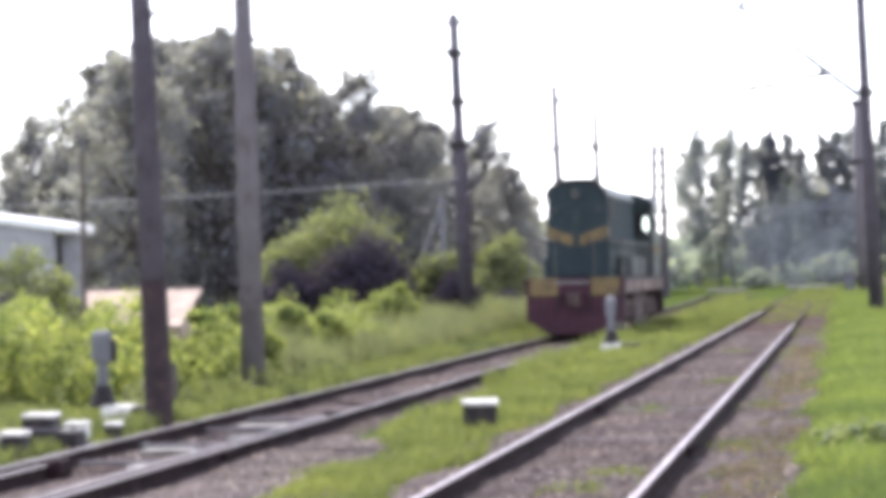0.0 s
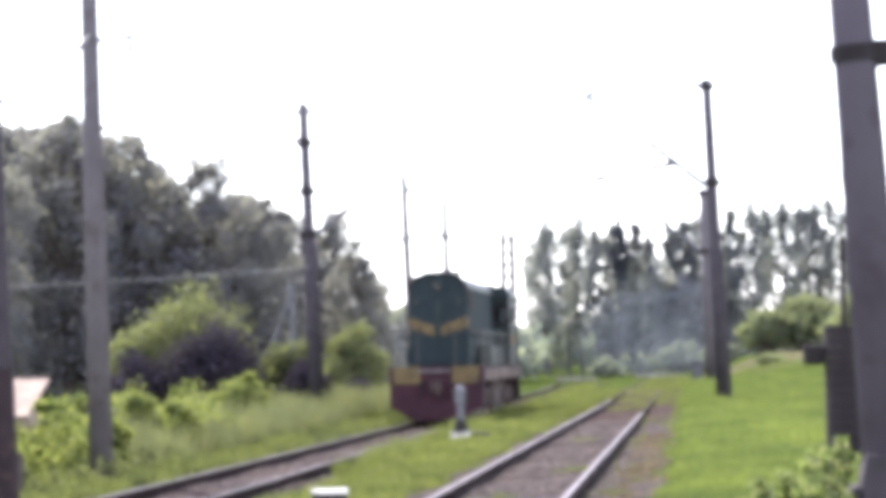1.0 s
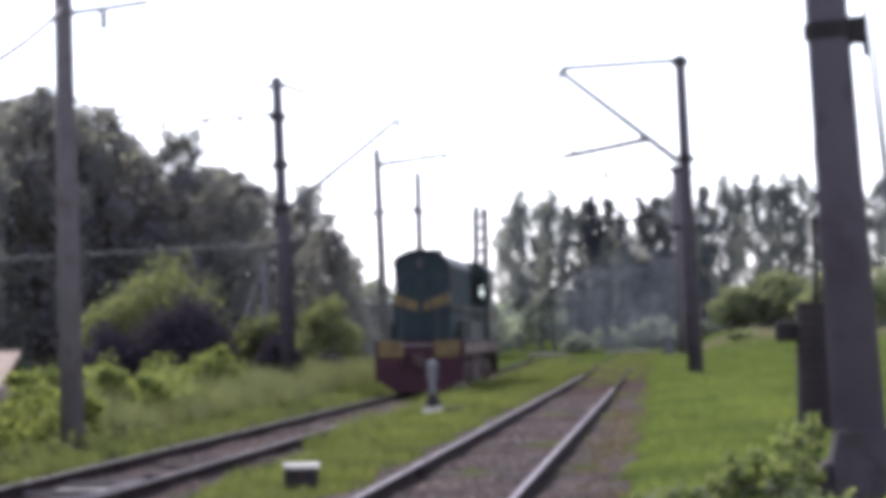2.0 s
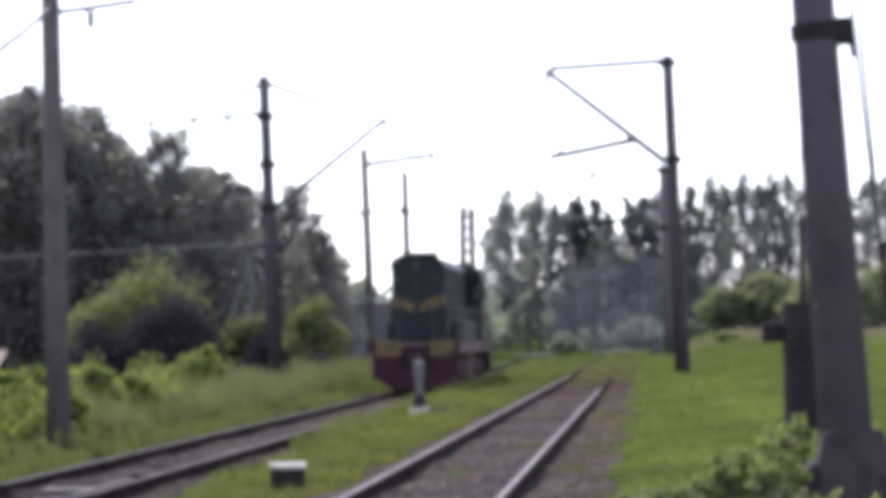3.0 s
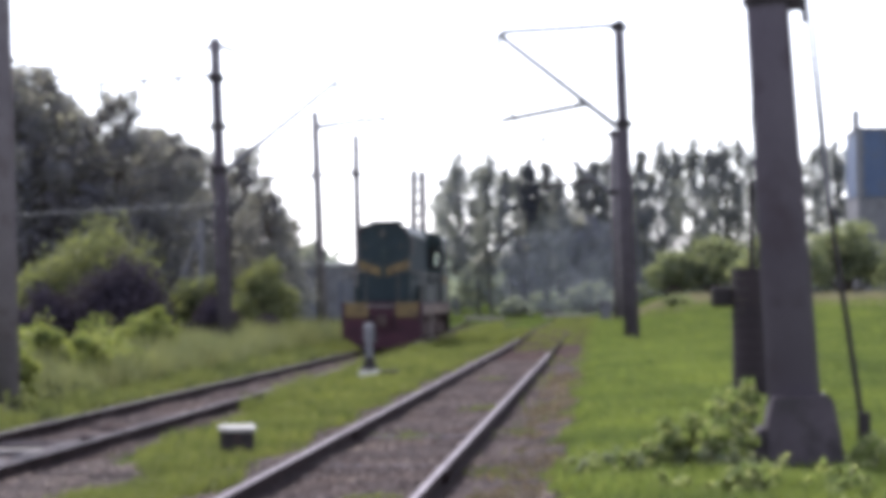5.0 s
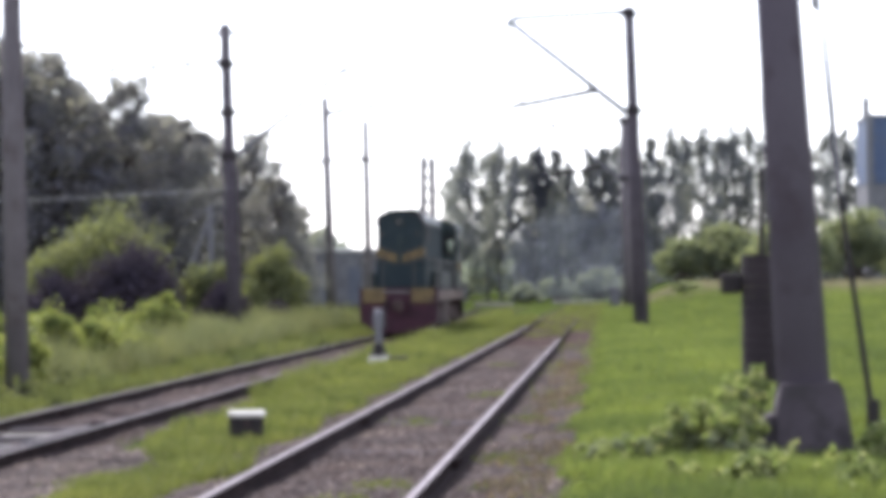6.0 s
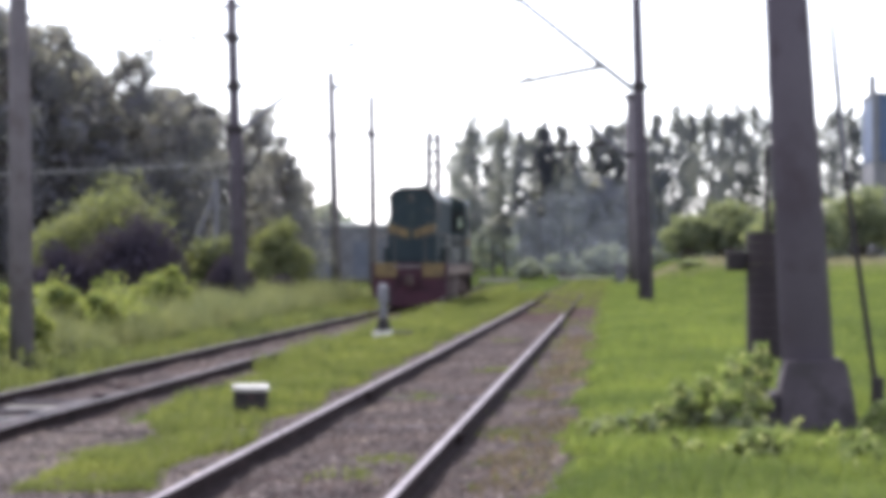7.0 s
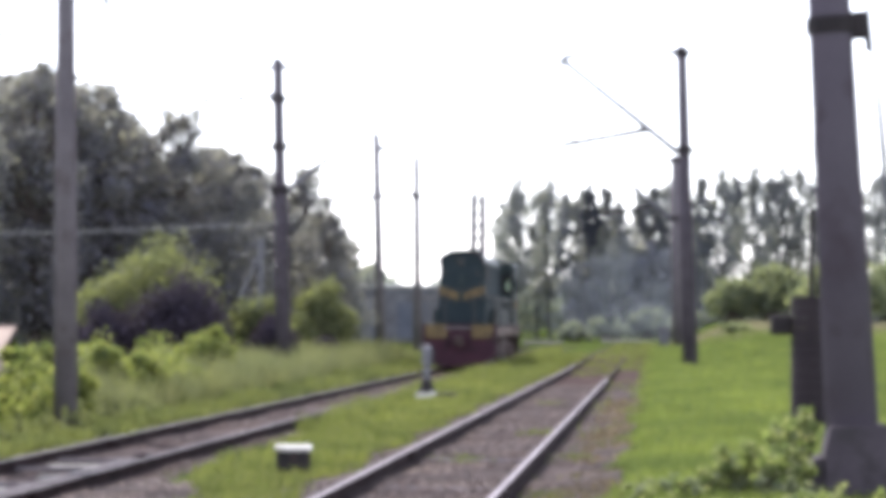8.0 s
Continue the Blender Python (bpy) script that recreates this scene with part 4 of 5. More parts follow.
def cable_box(name, x, y, w, d, h, label, turn=0.0, body=DARK_STEEL):
    t = thing(name, label, "box", "trackside boxes", at=planted(x, y, 1.0, turn))
    part("body", boxed(0, 0, h / 2 - 0.06, w * 0.94, d * 0.92, h, 0.015), body, t, "cast box")
    part("lid", boxed(0, 0.01, h - 0.035, w, d, 0.05, 0.015), WHITEWASH, t, "white lid")
    part("hasp", boxed(0, -d / 2 - 0.005, h - 0.12, 0.05, 0.02, 0.10, 0.004), RUSTY, t, "rusty hasp")
    return t


cable_box("cable_box", -4.22, 31.0, 0.42, 0.5, 0.38, "dark trackside box with a white lid in the grass", 8)
cable_box("cable_box", -9.56, 31.4, 0.39, 0.40, 0.44, "dark trackside box with a white lid by the points")
cable_box("cable_box", -9.47, 32.6, 0.29, 0.32, 0.29, "small whitewashed block behind the point machine", 4, WHITEWASH)
cable_box("cable_box", -9.42, 29.9, 0.30, 0.35, 0.30, "low dark trackside box by the points", 3)
cable_box("cable_box", -9.28, 33.6, 0.24, 0.3, 0.24, "low pale trackside box in the weeds", 12)
machine = thing("point_machine", "low dark point machine with a pale cover plate", "point machine", at=planted(-9.36, 31.3))
part("body", boxed(0, 0, 0.09, 0.66, 0.42, 0.30, 0.03), DARK_STEEL, machine)
part("flat_slab", boxed(-0.12, 0, 0.255, 0.32, 0.34, 0.03, 0.01), CONCRETE, machine, "pale worn cover plate")
part("drive_rod", rodded((0.25, 0, 0.05), (1.15, 0, 0.06), 0.022, 0.022, 8), GALV, machine, "steel drive rod to the points")
part("lever", rodded((-0.85, -0.9, 0.20), (-0.2, -0.9, 0.17), 0.03, 0.03, 8), WHITEWASH, machine, "pale horizontal lever")
grass("box_tufts", 90, patches([(-4.45, 30.6), (-4.2, 30.55), (-4.0, 30.7), (-9.7, 31.0), (-9.3, 31.0)], 0.10), 0.16, 0.014, GRASS_STRIP, "grass tufts growing round the trackside boxes")

# the points: tie bars between the rails, a blade and joint plates
for x, y in ((-7.55, 34.2), (-7.5, 36.4), (-7.45, 31.0), (-7.5, 28.2)):
    tb = part("tie_bar", boxed(0, 0, 0, 1.35, 0.09, 0.05, 0.01), CONCRETE)
    tb.location = (x, y, -0.33)
    tagged(tb, "worn steel tie bar of the points between the rails", "tie bar", "tie bars of the points")
for off, last in ((0.58, 36), (-0.56, 27)):
    ys = [12 + 1.0 * i for i in range(last - 11)]
    blade = thing("switch_blade", "worn tapered switch blade lying beside the rail", "rail", "blades of the points")
    part("web", sweep(WEB, left_axis, off, -0.235, ys), RAIL_SIDE, blade)
    part("running_surface", sweep(HEAD, left_axis, off, -0.235, ys), RAIL_DULL, blade, "pale worn top")
    part("heel_block", boxed(left_axis(last) + off + 0.03, last, -0.30, 0.22, 0.5, 0.20, 0.03), RAIL_SIDE, blade, "dark heel block")
for x, y, w in ((-7.7, 30.2, 0.6), (-7.3, 32.6, 0.5), (-7.6, 34.9, 0.7), (-7.2, 27.6, 0.5)):
    slide = part("slide_plate", boxed(0, 0, 0, w, 0.34, 0.04, 0.008), SLAB)
    slide.location = (x, y, -0.335)
    tagged(slide, "pale worn slide plate of the points", "plate", "slide plates of the points")
for x, y in ((-6.72, 29.0), (-8.36, 41.0), (-3.145, 34.0), (-1.555, 26.0)):
    fp = bmesh.new()
    box(fp, 0.045, 0, -0.09, 0.03, 0.8, 0.10, 0.008)
    box(fp, -0.045, 0, -0.09, 0.03, 0.8, 0.10, 0.008)
    for q in (-0.28, -0.1, 0.1, 0.28):
        rod(fp, (-0.08, q, -0.09), (0.08, q, -0.09), 0.014, 0.014, 6)
    ob = part("fishplate", fp, RAIL_SIDE)
    ob.location = (x, y, -0.22 if x < -5 else 0.0)
    tagged(ob, "bolted joint plates on the rail", "rail joint", "rail joints")

for y in (34.8, 28.9):
    es = part("bare_sleeper", boxed(0, 0, 0, 1.45, 0.20, 0.14, 0.02), CONCRETE)
    es.location = (-2.3, y, -0.235)
    tagged(es, "pale worn sleeper lying bare between the rails", "sleeper", "bare sleepers")

# ---- buildings ----
PALE_PLASTER = surface("pale_grey_plaster", (0.24, 0.24, 0.26), (0.32, 0.32, 0.34), 0.8, 14, 0.9, 0, 0.15, (0.20, 0.20, 0.21))
SHED_WALL = surface("shed_wall_cream", (0.33, 0.258, 0.21), (0.42, 0.335, 0.27), 1.0, 18, 0.9, 0, 0.2, (0.28, 0.21, 0.18))
ROOF_WHITE = surface("pale_sheet_roof", (0.66, 0.66, 0.66), (0.78, 0.78, 0.77), 0.8, 12, 0.6, 0.1, 0.1)
GREY_PLASTER = surface("grey_plaster", (0.12, 0.12, 0.135), (0.17, 0.17, 0.185), 0.8, 14, 0.9, 0, 0.15, (0.10, 0.10, 0.11))
BLUE_PANEL = surface("blue_cladding", (0.055, 0.080, 0.150), (0.075, 0.105, 0.18), 0.3, 8, 0.6, 0, 0.05, (0.075, 0.085, 0.11))

shed = thing("shed", "grey shed with a flat pale roof beside the grove", "shed", at=pose(-25.6, 76.0, 0.0))
part("corner_pillar", boxed(3.36, 0.5, 1.4, 0.55, 0.5, 3.2, 0.02), PALE_PLASTER, shed, "pale corner pillar")
part("wall", boxed(-0.6, 1.4, 1.4, 7.0, 0.3, 3.1, 0.02), GREY_PLASTER, shed)
fw = bmesh.new()
prism(fw, [(-4.0, -0.2), (3.1, -0.2), (3.1, 3.06), (-4.0, 4.1)], -0.65, -0.35)
part("front_wall", fw, PALE_PLASTER, shed, "pale grey front wall")
part("roof", boxed(0, 0, 0, 7.8, 2.4, 0.24, 0.03, pose(-0.16, 0.4, 3.66, 0, 8.5, 0)), ROOF_WHITE, shed, "pale flat roof slab")
low = thing("low_shed", "low shed with a sunlit pinkish sheet roof sloping forward", "shed", at=pose(-21.05, 77.0, -0.48))
part("wall", boxed(0, 0.4, 0.45, 4.0, 2.0, 1.1, 0.02), SHED_WALL, low)
for i in range(6):
    rs = bmesh.new()
    prism(rs, [(-2.15 + 0.72 * i, 0.0), (-2.15 + 0.72 * i + 0.70, 0.0), (-2.15 + 0.72 * i + 0.70, 0.03), (-2.15 + 0.72 * i, 0.03)], -1.5, 1.45)
    bmesh.ops.transform(rs, matrix=pose(0, 0.2, 1.25, 21, 0, 0), verts=rs.verts)
    part("roof_sheet", rs, SHED_WALL, low, "pinkish roof sheet")
part("ridge", boxed(0, 1.62, 1.82, 4.4, 0.2, 0.07, 0.02), DARK_STEEL, low, "dark ridge board")
part("lean_to", boxed(0.35, -1.6, 0.62, 1.2, 0.9, 0.05, 0.01, pose(0, 0, 0, 14, 0, 0)), ROOF_WHITE, low, "white sheet roof over a lean-to")

garage = thing("long_garage", "long blue-grey garage wall with a pale roof edge", "building", at=pose(-19.0, 178.0, 0.15))
part("wall", boxed(0, 0, 1.7, 9.0, 5.0, 3.6, 0.02), GREY_PLASTER, garage)
part("roof_edge", boxed(0, 0, 3.6, 9.3, 5.3, 0.18, 0.02), ROOF_WHITE, garage)
for i in range(3):
    part("garage_door", boxed(-2.8 + 2.8 * i, -2.52, 1.3, 2.0, 0.06, 2.4, 0.01), surface("garage_door_paint", (0.09, 0.10, 0.13), (0.13, 0.14, 0.17), 1, 12, 0.8) if i == 0 else bpy.data.materials["garage_door_paint"], garage)

tower = thing("blue_building", "tall blue-clad building behind the bushes", "building", at=pose(25.5, 210.0, 0.0))
part("wall", boxed(0, 0, 4.4, 13.0, 10.0, 9.0, 0.05), GREY_PLASTER, tower)
for i in range(6):
    part("panel", boxed(-5.4 + 2.16 * i, -5.04, 11.2, 2.1, 0.12, 4.9, 0.03), BLUE_PANEL, tower, "blue cladding panel")
part("upper_wall", boxed(0, 0, 11.2, 13.0, 9.9, 5.0, 0.05), BLUE_PANEL, tower)
part("roof", boxed(0, 0, 13.85, 13.2, 10.2, 0.3, 0.03), GREY_PLASTER, tower)
part("chimney", boxed(-6.15, 0, 14.7, 0.6, 0.5, 1.8, 0.03), GREY_PLASTER, tower)
part("corner_strip", boxed(-6.35, -5.05, 11.2, 0.5, 0.2, 5.0, 0.03), GREY_PLASTER, tower, "grey corner strip")

# weeds round the thick mast
for i, (x, y, w, h) in enumerate([(1.10, 25.0, 0.55, 0.72), (0.82, 24.9, 0.5, 0.62), (1.18, 25.9, 0.45, 0.80), (1.30, 26.3, 0.5, 0.95), (0.58, 24.8, 0.5, 0.50), (0.32, 24.6, 0.5, 0.32), (0.05, 24.4, 0.5, 0.24), (1.05, 21.2, 0.45, 0.30), (2.35, 24.7, 0.5, 0.35), (1.0, 24.6, 0.5, 0.45), (1.9, 21.6, 0.35, 0.28)]):
    shrub("leafy_weed", w, w, h, 120 + i, LEAF_WEED, 14, 16, 0.062, "broad-leaved green weed at the foot of the mast", planted(x, y), "weeds by the mast", "weed", ragged=0.5)
thicket("low_weeds", 60, (-0.3, 1.5), (24.2, 25.4), 0.14, 0.20, LEAF_HEDGE, 0.05, 10, 311, "low dark-green weeds in front of the plinth")
thicket("low_weeds", 12, (0.4, 2.6), (19.6, 22.4), 0.12, 0.20, LEAF_WEED, 0.05, 9, 313, "scattered broad-leaved weeds in the lawn")

# ---- the locomotive: nose towards the camera, it drives away ----
GREEN = surface("loco_green_paint", (0.024, 0.034, 0.040), (0.032, 0.044, 0.051), 0.9, 14, 0.75, 0, 0.08, (0.027, 0.036, 0.038), spec=0.05)
DARK_GREEN = surface("loco_roof_green", (0.016, 0.026, 0.028), (0.024, 0.038, 0.040), 1.0, 12, 0.5, 0, 0.08)
YELLOW = surface("loco_yellow_paint", (0.12, 0.090, 0.046), (0.165, 0.122, 0.062), 1.5, 18, 0.7, 0, 0.06, (0.075, 0.056, 0.04), spec=0.1)
MAROON = surface("loco_maroon_paint", (0.042, 0.019, 0.028), (0.060, 0.025, 0.036), 1.2, 16, 0.7, 0, 0.1, (0.03, 0.018, 0.024), spec=0.1)
BOGIE = surface("bogie_grime", (0.05, 0.035, 0.035), (0.09, 0.065, 0.06), 2.0, 20, 0.85, 0.2, 0.3)
TYRE = surface("wheel_steel", (0.20, 0.18, 0.17), (0.32, 0.30, 0.29), 2.0, 30, 0.4, 0.8, 0.1)
CREAM = surface("loco_cream_stripe", (0.12, 0.088, 0.076), (0.18, 0.135, 0.11), 1.0, 14, 0.7, 0, 0.06, (0.07, 0.047, 0.045))
GLASS = pane_glass("cab_glass")
LAMP = surface("lamp_glass", (0.03, 0.03, 0.032), (0.05, 0.05, 0.05), 3.0, 20, 0.15, 0, 0.0)
PALE_RAIL = surface("pale_handrail_paint", (0.17, 0.165, 0.16), (0.24, 0.235, 0.225), 3.0, 20, 0.6, 0, 0.0)
HAND = surface("handrail_paint", (0.05, 0.045, 0.04), (0.08, 0.07, 0.06), 3.0, 20, 0.5, 0, 0.0)

HW = 1.36            # half width of the frame
DECK = 1.62          # deck above the rail
LENGTH = 16.6


def hood_outline(w, z0, z1, c=0.50):
    """Cross-section of the hood: upright sides, rounded shoulders, slightly crowned top."""
    pts = [(-w, z0), (w, z0), (w, z1 - c)]
    for i in range(1, 7):
        a = radians(15 * i)
        pts.append((w - c + c * math.cos(a), z1 - c + c * 0.85 * math.sin(a)))
    pts += [(0.0, z1)]
    for i in range(6, 0, -1):
        a = radians(15 * i)
        pts.append((-w + c - c * math.cos(a), z1 - c + c * 0.85 * math.sin(a)))
    pts.append((-w, z1 - c))
    return pts


def build_loco():
    loco = thing("locomotive", "green and yellow diesel shunting locomotive with a maroon frame", "locomotive")
    # frame and nose beam
    fr = boxed(0, LENGTH / 2, 1.36, 2 * HW, LENGTH - 0.2, 0.42, 0.03)
    part("frame", fr, MAROON, loco, "maroon frame sides")
    part("deck", boxed(0, LENGTH / 2, DECK - 0.02, 2 * HW + 0.04, LENGTH, 0.05, 0.01), DARK_STEEL, loco, "dark walkway deck")
    for end in (0, 1):
        y = 0.02 if end == 0 else LENGTH - 0.02
        s = 1 if end == 0 else -1
        beam = part("buffer_beam", boxed(0, y, 1.36, 2 * HW + 0.02, 0.14, 0.54, 0.02), MAROON, loco, "maroon buffer beam")
        for sx in (-1, 1):
            part("yellow_panel", boxed(sx * 0.86, y - s * 0.085, 1.38, 0.78, 0.03, 0.50, 0.01), YELLOW, beam, "dull yellow panel")
        pl = bmesh.new()
        prism(pl, [(-HW, 1.12), (HW, 1.12), (HW, 0.50), (HW - 0.42, 0.20), (HW - 0.62, 0.07), (-HW + 0.62, 0.07), (-HW + 0.42, 0.20), (-HW, 0.50)], y - 0.05 * s, y + 0.12 * s)
        part("pilot", pl, MAROON, loco, "maroon pilot plate")
        cp = bmesh.new()
        box(cp, 0, y - 0.22 * s, 1.02, 0.34, 0.5, 0.36, 0.05)
        box(cp, 0.09, y - 0.52 * s, 1.02, 0.16, 0.26, 0.42, 0.05)
        part("coupler", cp, BOGIE, loco, "knuckle coupler")
        part("coupler_lever", rodded((-0.55, y - s * 0.12, 1.50), (0.42, y - s * 0.12, 1.50), 0.028, 0.028, 8), PALE_RAIL, loco, "pale uncoupling bar")
        for sx in (-1, 1):
            h = bmesh.new()
            rod(h, (sx * 0.42, y - 0.14 * s, 1.25), (sx * 0.46, y - 0.2 * s, 0.62), 0.025, 0.025, 6)
            part("brake_hose", h, DARK_STEEL, loco)
            st = bmesh.new()
            for k in range(3):
                box(st, sx * (HW - 0.16), y + s * 0.30, 0.42 + 0.36 * k, 0.34, 0.36, 0.04, 0.01)
            box(st, sx * (HW - 0.01), y + s * 0.30, 0.85, 0.03, 0.40, 0.95, 0.005)
            part("steps", st, DARK_STEEL, loco)
            rl = bmesh.new()
            rod(rl, (sx * (HW - 0.05), y + s * 0.08, DECK), (sx * (HW - 0.05), y + s * 0.08, DECK + 1.05), 0.02, 0.02, 6)
            rod(rl, (sx * (HW - 0.05), y + s * 0.08, DECK + 1.05), (sx * 0.55, y + s * 0.08, DECK + 1.05), 0.02, 0.02, 6)
            rod(rl, (sx * 0.55, y + s * 0.08, DECK + 1.05), (sx * 0.55, y + s * 0.08, DECK), 0.02, 0.02, 6)
            part("end_rail", rl, HAND, loco, "thin dull handrail")
    # long hood
    W, TOP = 0.84, 4.40
    hd = bmesh.new()
    prism(hd, hood_outline(W, DECK, TOP), 0.75, 11.2)
    es = [e for e in hd.edges if all(abs(v.co.y - 0.75) < 1e-5 for v in e.verts)]
    bmesh.ops.bevel(hd, geom=es, offset=0.07, segments=3, affect="EDGES")
    hood = part("long_hood", hd, GREEN, loco, "dark sea-green engine hood")
    rim = bmesh.new()
    prism(rim, hood_outline(W + 0.03, TOP - 0.44, TOP + 0.03, 0.51), 0.80, 11.2)
    part("roof_sheet", rim, DARK_GREEN, hood, "dark roof sheet")
    ring = bmesh.new()
    outer, inner = hood_outline(W + 0.05, 2.2, TOP + 0.05, 0.52)[2:], hood_outline(W - 0.05, 2.2, TOP - 0.06, 0.47)[2:]
    loops = [[ring.verts.new((x, y, z)) for x, z in line] for y in (0.69, 0.78) for line in (outer, inner)]
    for k in range(len(outer) - 1):
        for a, b in ((0, 1), (1, 3), (3, 2), (2, 0)):
            ring.faces.new((loops[a][k], loops[a][k + 1], loops[b][k + 1], loops[b][k]))
    bmesh.ops.recalc_face_normals(ring, faces=ring.faces)
    part("nose_rim", ring, DARK_STEEL, hood, "dark rim round the top of the nose")
    # chevron on the nose
    for sx in (-1, 1):
        ch = bmesh.new()
        prism(ch, [(sx * 0.10, 2.52), (sx * 0.10, 2.82), (sx * 0.845, 3.08), (sx * 0.845, 2.78)], 0.725, 0.748)
        part("chevron", ch, YELLOW, hood, "dull yellow nose chevron")
        sd = bmesh.new()
        box(sd, sx * (W + 0.006), 1.25, 2.93, 0.012, 0.8, 0.28)
        part("side_stripe", sd, YELLOW, hood, "short dull yellow side stripe")
        for k in range(9):
            dr = bmesh.new()
            box(dr, sx * (W + 0.018), 1.5 + 1.08 * k, 2.18, 0.03, 0.94, 0.95, 0.01)
            d = part("side_door", dr, GREEN, hood)
            lv = bmesh.new()
            for q in range(5):
                box(lv, sx * (W + 0.04), 1.5 + 1.08 * k, 1.95 + 0.11 * q, 0.02, 0.66, 0.05)
            part("louvre", lv, DARK_GREEN, d)
        gr = bmesh.new()
        for q in range(10):
            box(gr, sx * (W + 0.02), 2.4, 3.30 + 0.07 * q, 0.03, 2.2, 0.04)
        part("radiator_grille", gr, DARK_STEEL, hood, "dark radiator shutters")
        hr = bmesh.new()
        rod(hr, (sx * (W + 0.07), 0.9, 2.66), (sx * (W + 0.07), 11.1, 2.66), 0.018, 0.018, 6)
        part("hood_handrail", hr, HAND, hood)
        wl = bmesh.new()
        for k in range(8):
            rod(wl, (sx * (HW - 0.04), 0.9 + 1.42 * k, DECK), (sx * (HW - 0.04), 0.9 + 1.42 * k, DECK + 1.0), 0.016, 0.016, 6)
        rod(wl, (sx * (HW - 0.04), 0.9, DECK + 1.0), (sx * (HW - 0.04), 10.84, DECK + 1.0), 0.018, 0.018, 6)
        part("walkway_rail", wl, PALE_RAIL, loco, "thin pale walkway handrail")
    for sx in (-1, 1):
        for k in range(5):
            part("frame_panel", boxed(sx * (HW + 0.012), 1.9 + 3.1 * k, 1.36, 0.03, 2.5, 0.34, 0.008), CREAM, loco, "dull cream stripe on the frame")
        for k in range(3):
            part("battery_box", boxed(sx * 1.09, 4.6 + 1.9 * k, DECK + 0.30, 0.40, 1.5, 0.58, 0.03), DARK_GREEN, loco, "dark locker on the walkway")
    nd = bmesh.new()
    box(nd, 0, 0.735, 2.1, 0.86, 0.05, 0.86, 0.02)
    part("nose_door", nd, GREEN, hood)
    part("nose_strip", boxed(0, 0.735, 3.0, 0.16, 0.05, 1.1, 0.02), DARK_GREEN, hood, "dark strip on the nose")
    for sx in (-1, 1):
        lb = part("marker_lamp", rodded((sx * 0.62, 0.73, 3.55), (sx * 0.62, 0.64, 3.55), 0.085, 0.085, 14), DARK_GREEN, hood)
        part("lens", rodded((sx * 0.62, 0.639, 3.55), (sx * 0.62, 0.632, 3.55), 0.065, 0.065, 14), LAMP, lb)
    hl = part("headlight", rodded((0, 0.74, 3.98), (0, 0.60, 3.98), 0.15, 0.15, 18), DARK_GREEN, hood)
    part("lens", rodded((0, 0.599, 3.98), (0, 0.59, 3.98), 0.12, 0.12, 18), LAMP, hl)
    part("exhaust", rodded((0.0, 6.2, TOP - 0.05), (0.0, 6.2, TOP + 0.22), 0.16, 0.14, 16), DARK_STEEL, hood)
    part("fan_housing", rodded((0.0, 2.4, TOP - 0.05), (0.0, 2.4, TOP + 0.08), 0.62, 0.60, 24), DARK_GREEN, hood)
    # cab with real window openings
    cab = part("cab_floor", boxed(0, 12.6, DECK + 0.06, 2 * HW, 2.8, 0.1, 0.01), DARK_STEEL, loco)
    CW, C0, C1, S0, S1, RZ = 1.36, 11.25, 13.95, 3.00, 3.52, 3.86
    for y in (C0, C1):
        b = bmesh.new()
        box(b, 0, y, (DECK + S0) / 2, 2 * CW, 0.07, S0 - DECK)
        box(b, 0, y, (S1 + RZ) / 2, 2 * CW, 0.07, RZ - S1)
        box(b, 0, y, (S0 + S1) / 2, 1.84, 0.07, S1 - S0)
        for sx in (-1, 1):
            box(b, sx * (CW - 0.06), y, (S0 + S1) / 2, 0.12, 0.07, S1 - S0)
        part("cab_wall", b, DARK_GREEN, loco, "dark green cab wall")
        for sx in (-1, 1):
            p = part("cab_window", boxed(sx * 1.08, y, (S0 + S1) / 2, 0.32, 0.012, S1 - S0), GLASS, loco)
            p.visible_shadow = False
            e = -1 if y == C0 else 1
            fm = bmesh.new()
            for dx in (-0.2, 0.2):
                box(fm, sx * 1.08 + dx, y + e * 0.045, (S0 + S1) / 2, 0.09, 0.03, S1 - S0 + 0.2)
            for dz in (-0.31, 0.31):
                box(fm, sx * 1.08, y + e * 0.045, (S0 + S1) / 2 + dz, 0.31, 0.03, 0.10)
            part("window_frame", fm, DARK_STEEL, p, "black rubber window surround")
    for sx in (-1, 1):
        b = bmesh.new()
        yc, d = (C0 + C1) / 2, C1 - C0
        box(b, sx * CW, yc, (DECK + S0) / 2, 0.07, d, S0 - DECK)
        box(b, sx * CW, yc, (S1 + RZ) / 2, 0.07, d, RZ - S1)
        for y in (C0 + 0.1, yc, C1 - 0.1):
            box(b, sx * CW, y, (S0 + S1) / 2, 0.07, 0.22, S1 - S0)
        part("cab_side", b, DARK_GREEN, loco, "dark green cab side")
        part("cab_stripe", boxed(sx * (CW + 0.04), yc, 2.45, 0.012, d, 0.28), YELLOW, loco)
        for y in (yc - 0.62, yc + 0.62):
            p = part("side_window", boxed(sx * CW, y, (S0 + S1) / 2, 0.012, 1.0, S1 - S0), GLASS, loco)
            p.visible_shadow = False
        for y in (C0 - 0.15, C1 + 0.15):
            part("grab_rail", rodded((sx * (CW + 0.05), y, 0.9), (sx * (CW + 0.05), y, 3.0), 0.018, 0.018, 6), HAND, loco)
    rf = bmesh.new()
    arc = [(-CW - 0.08, RZ - 0.04), (CW + 0.08, RZ - 0.04)]
    for i in range(0, 13):
        a = math.pi * i / 12
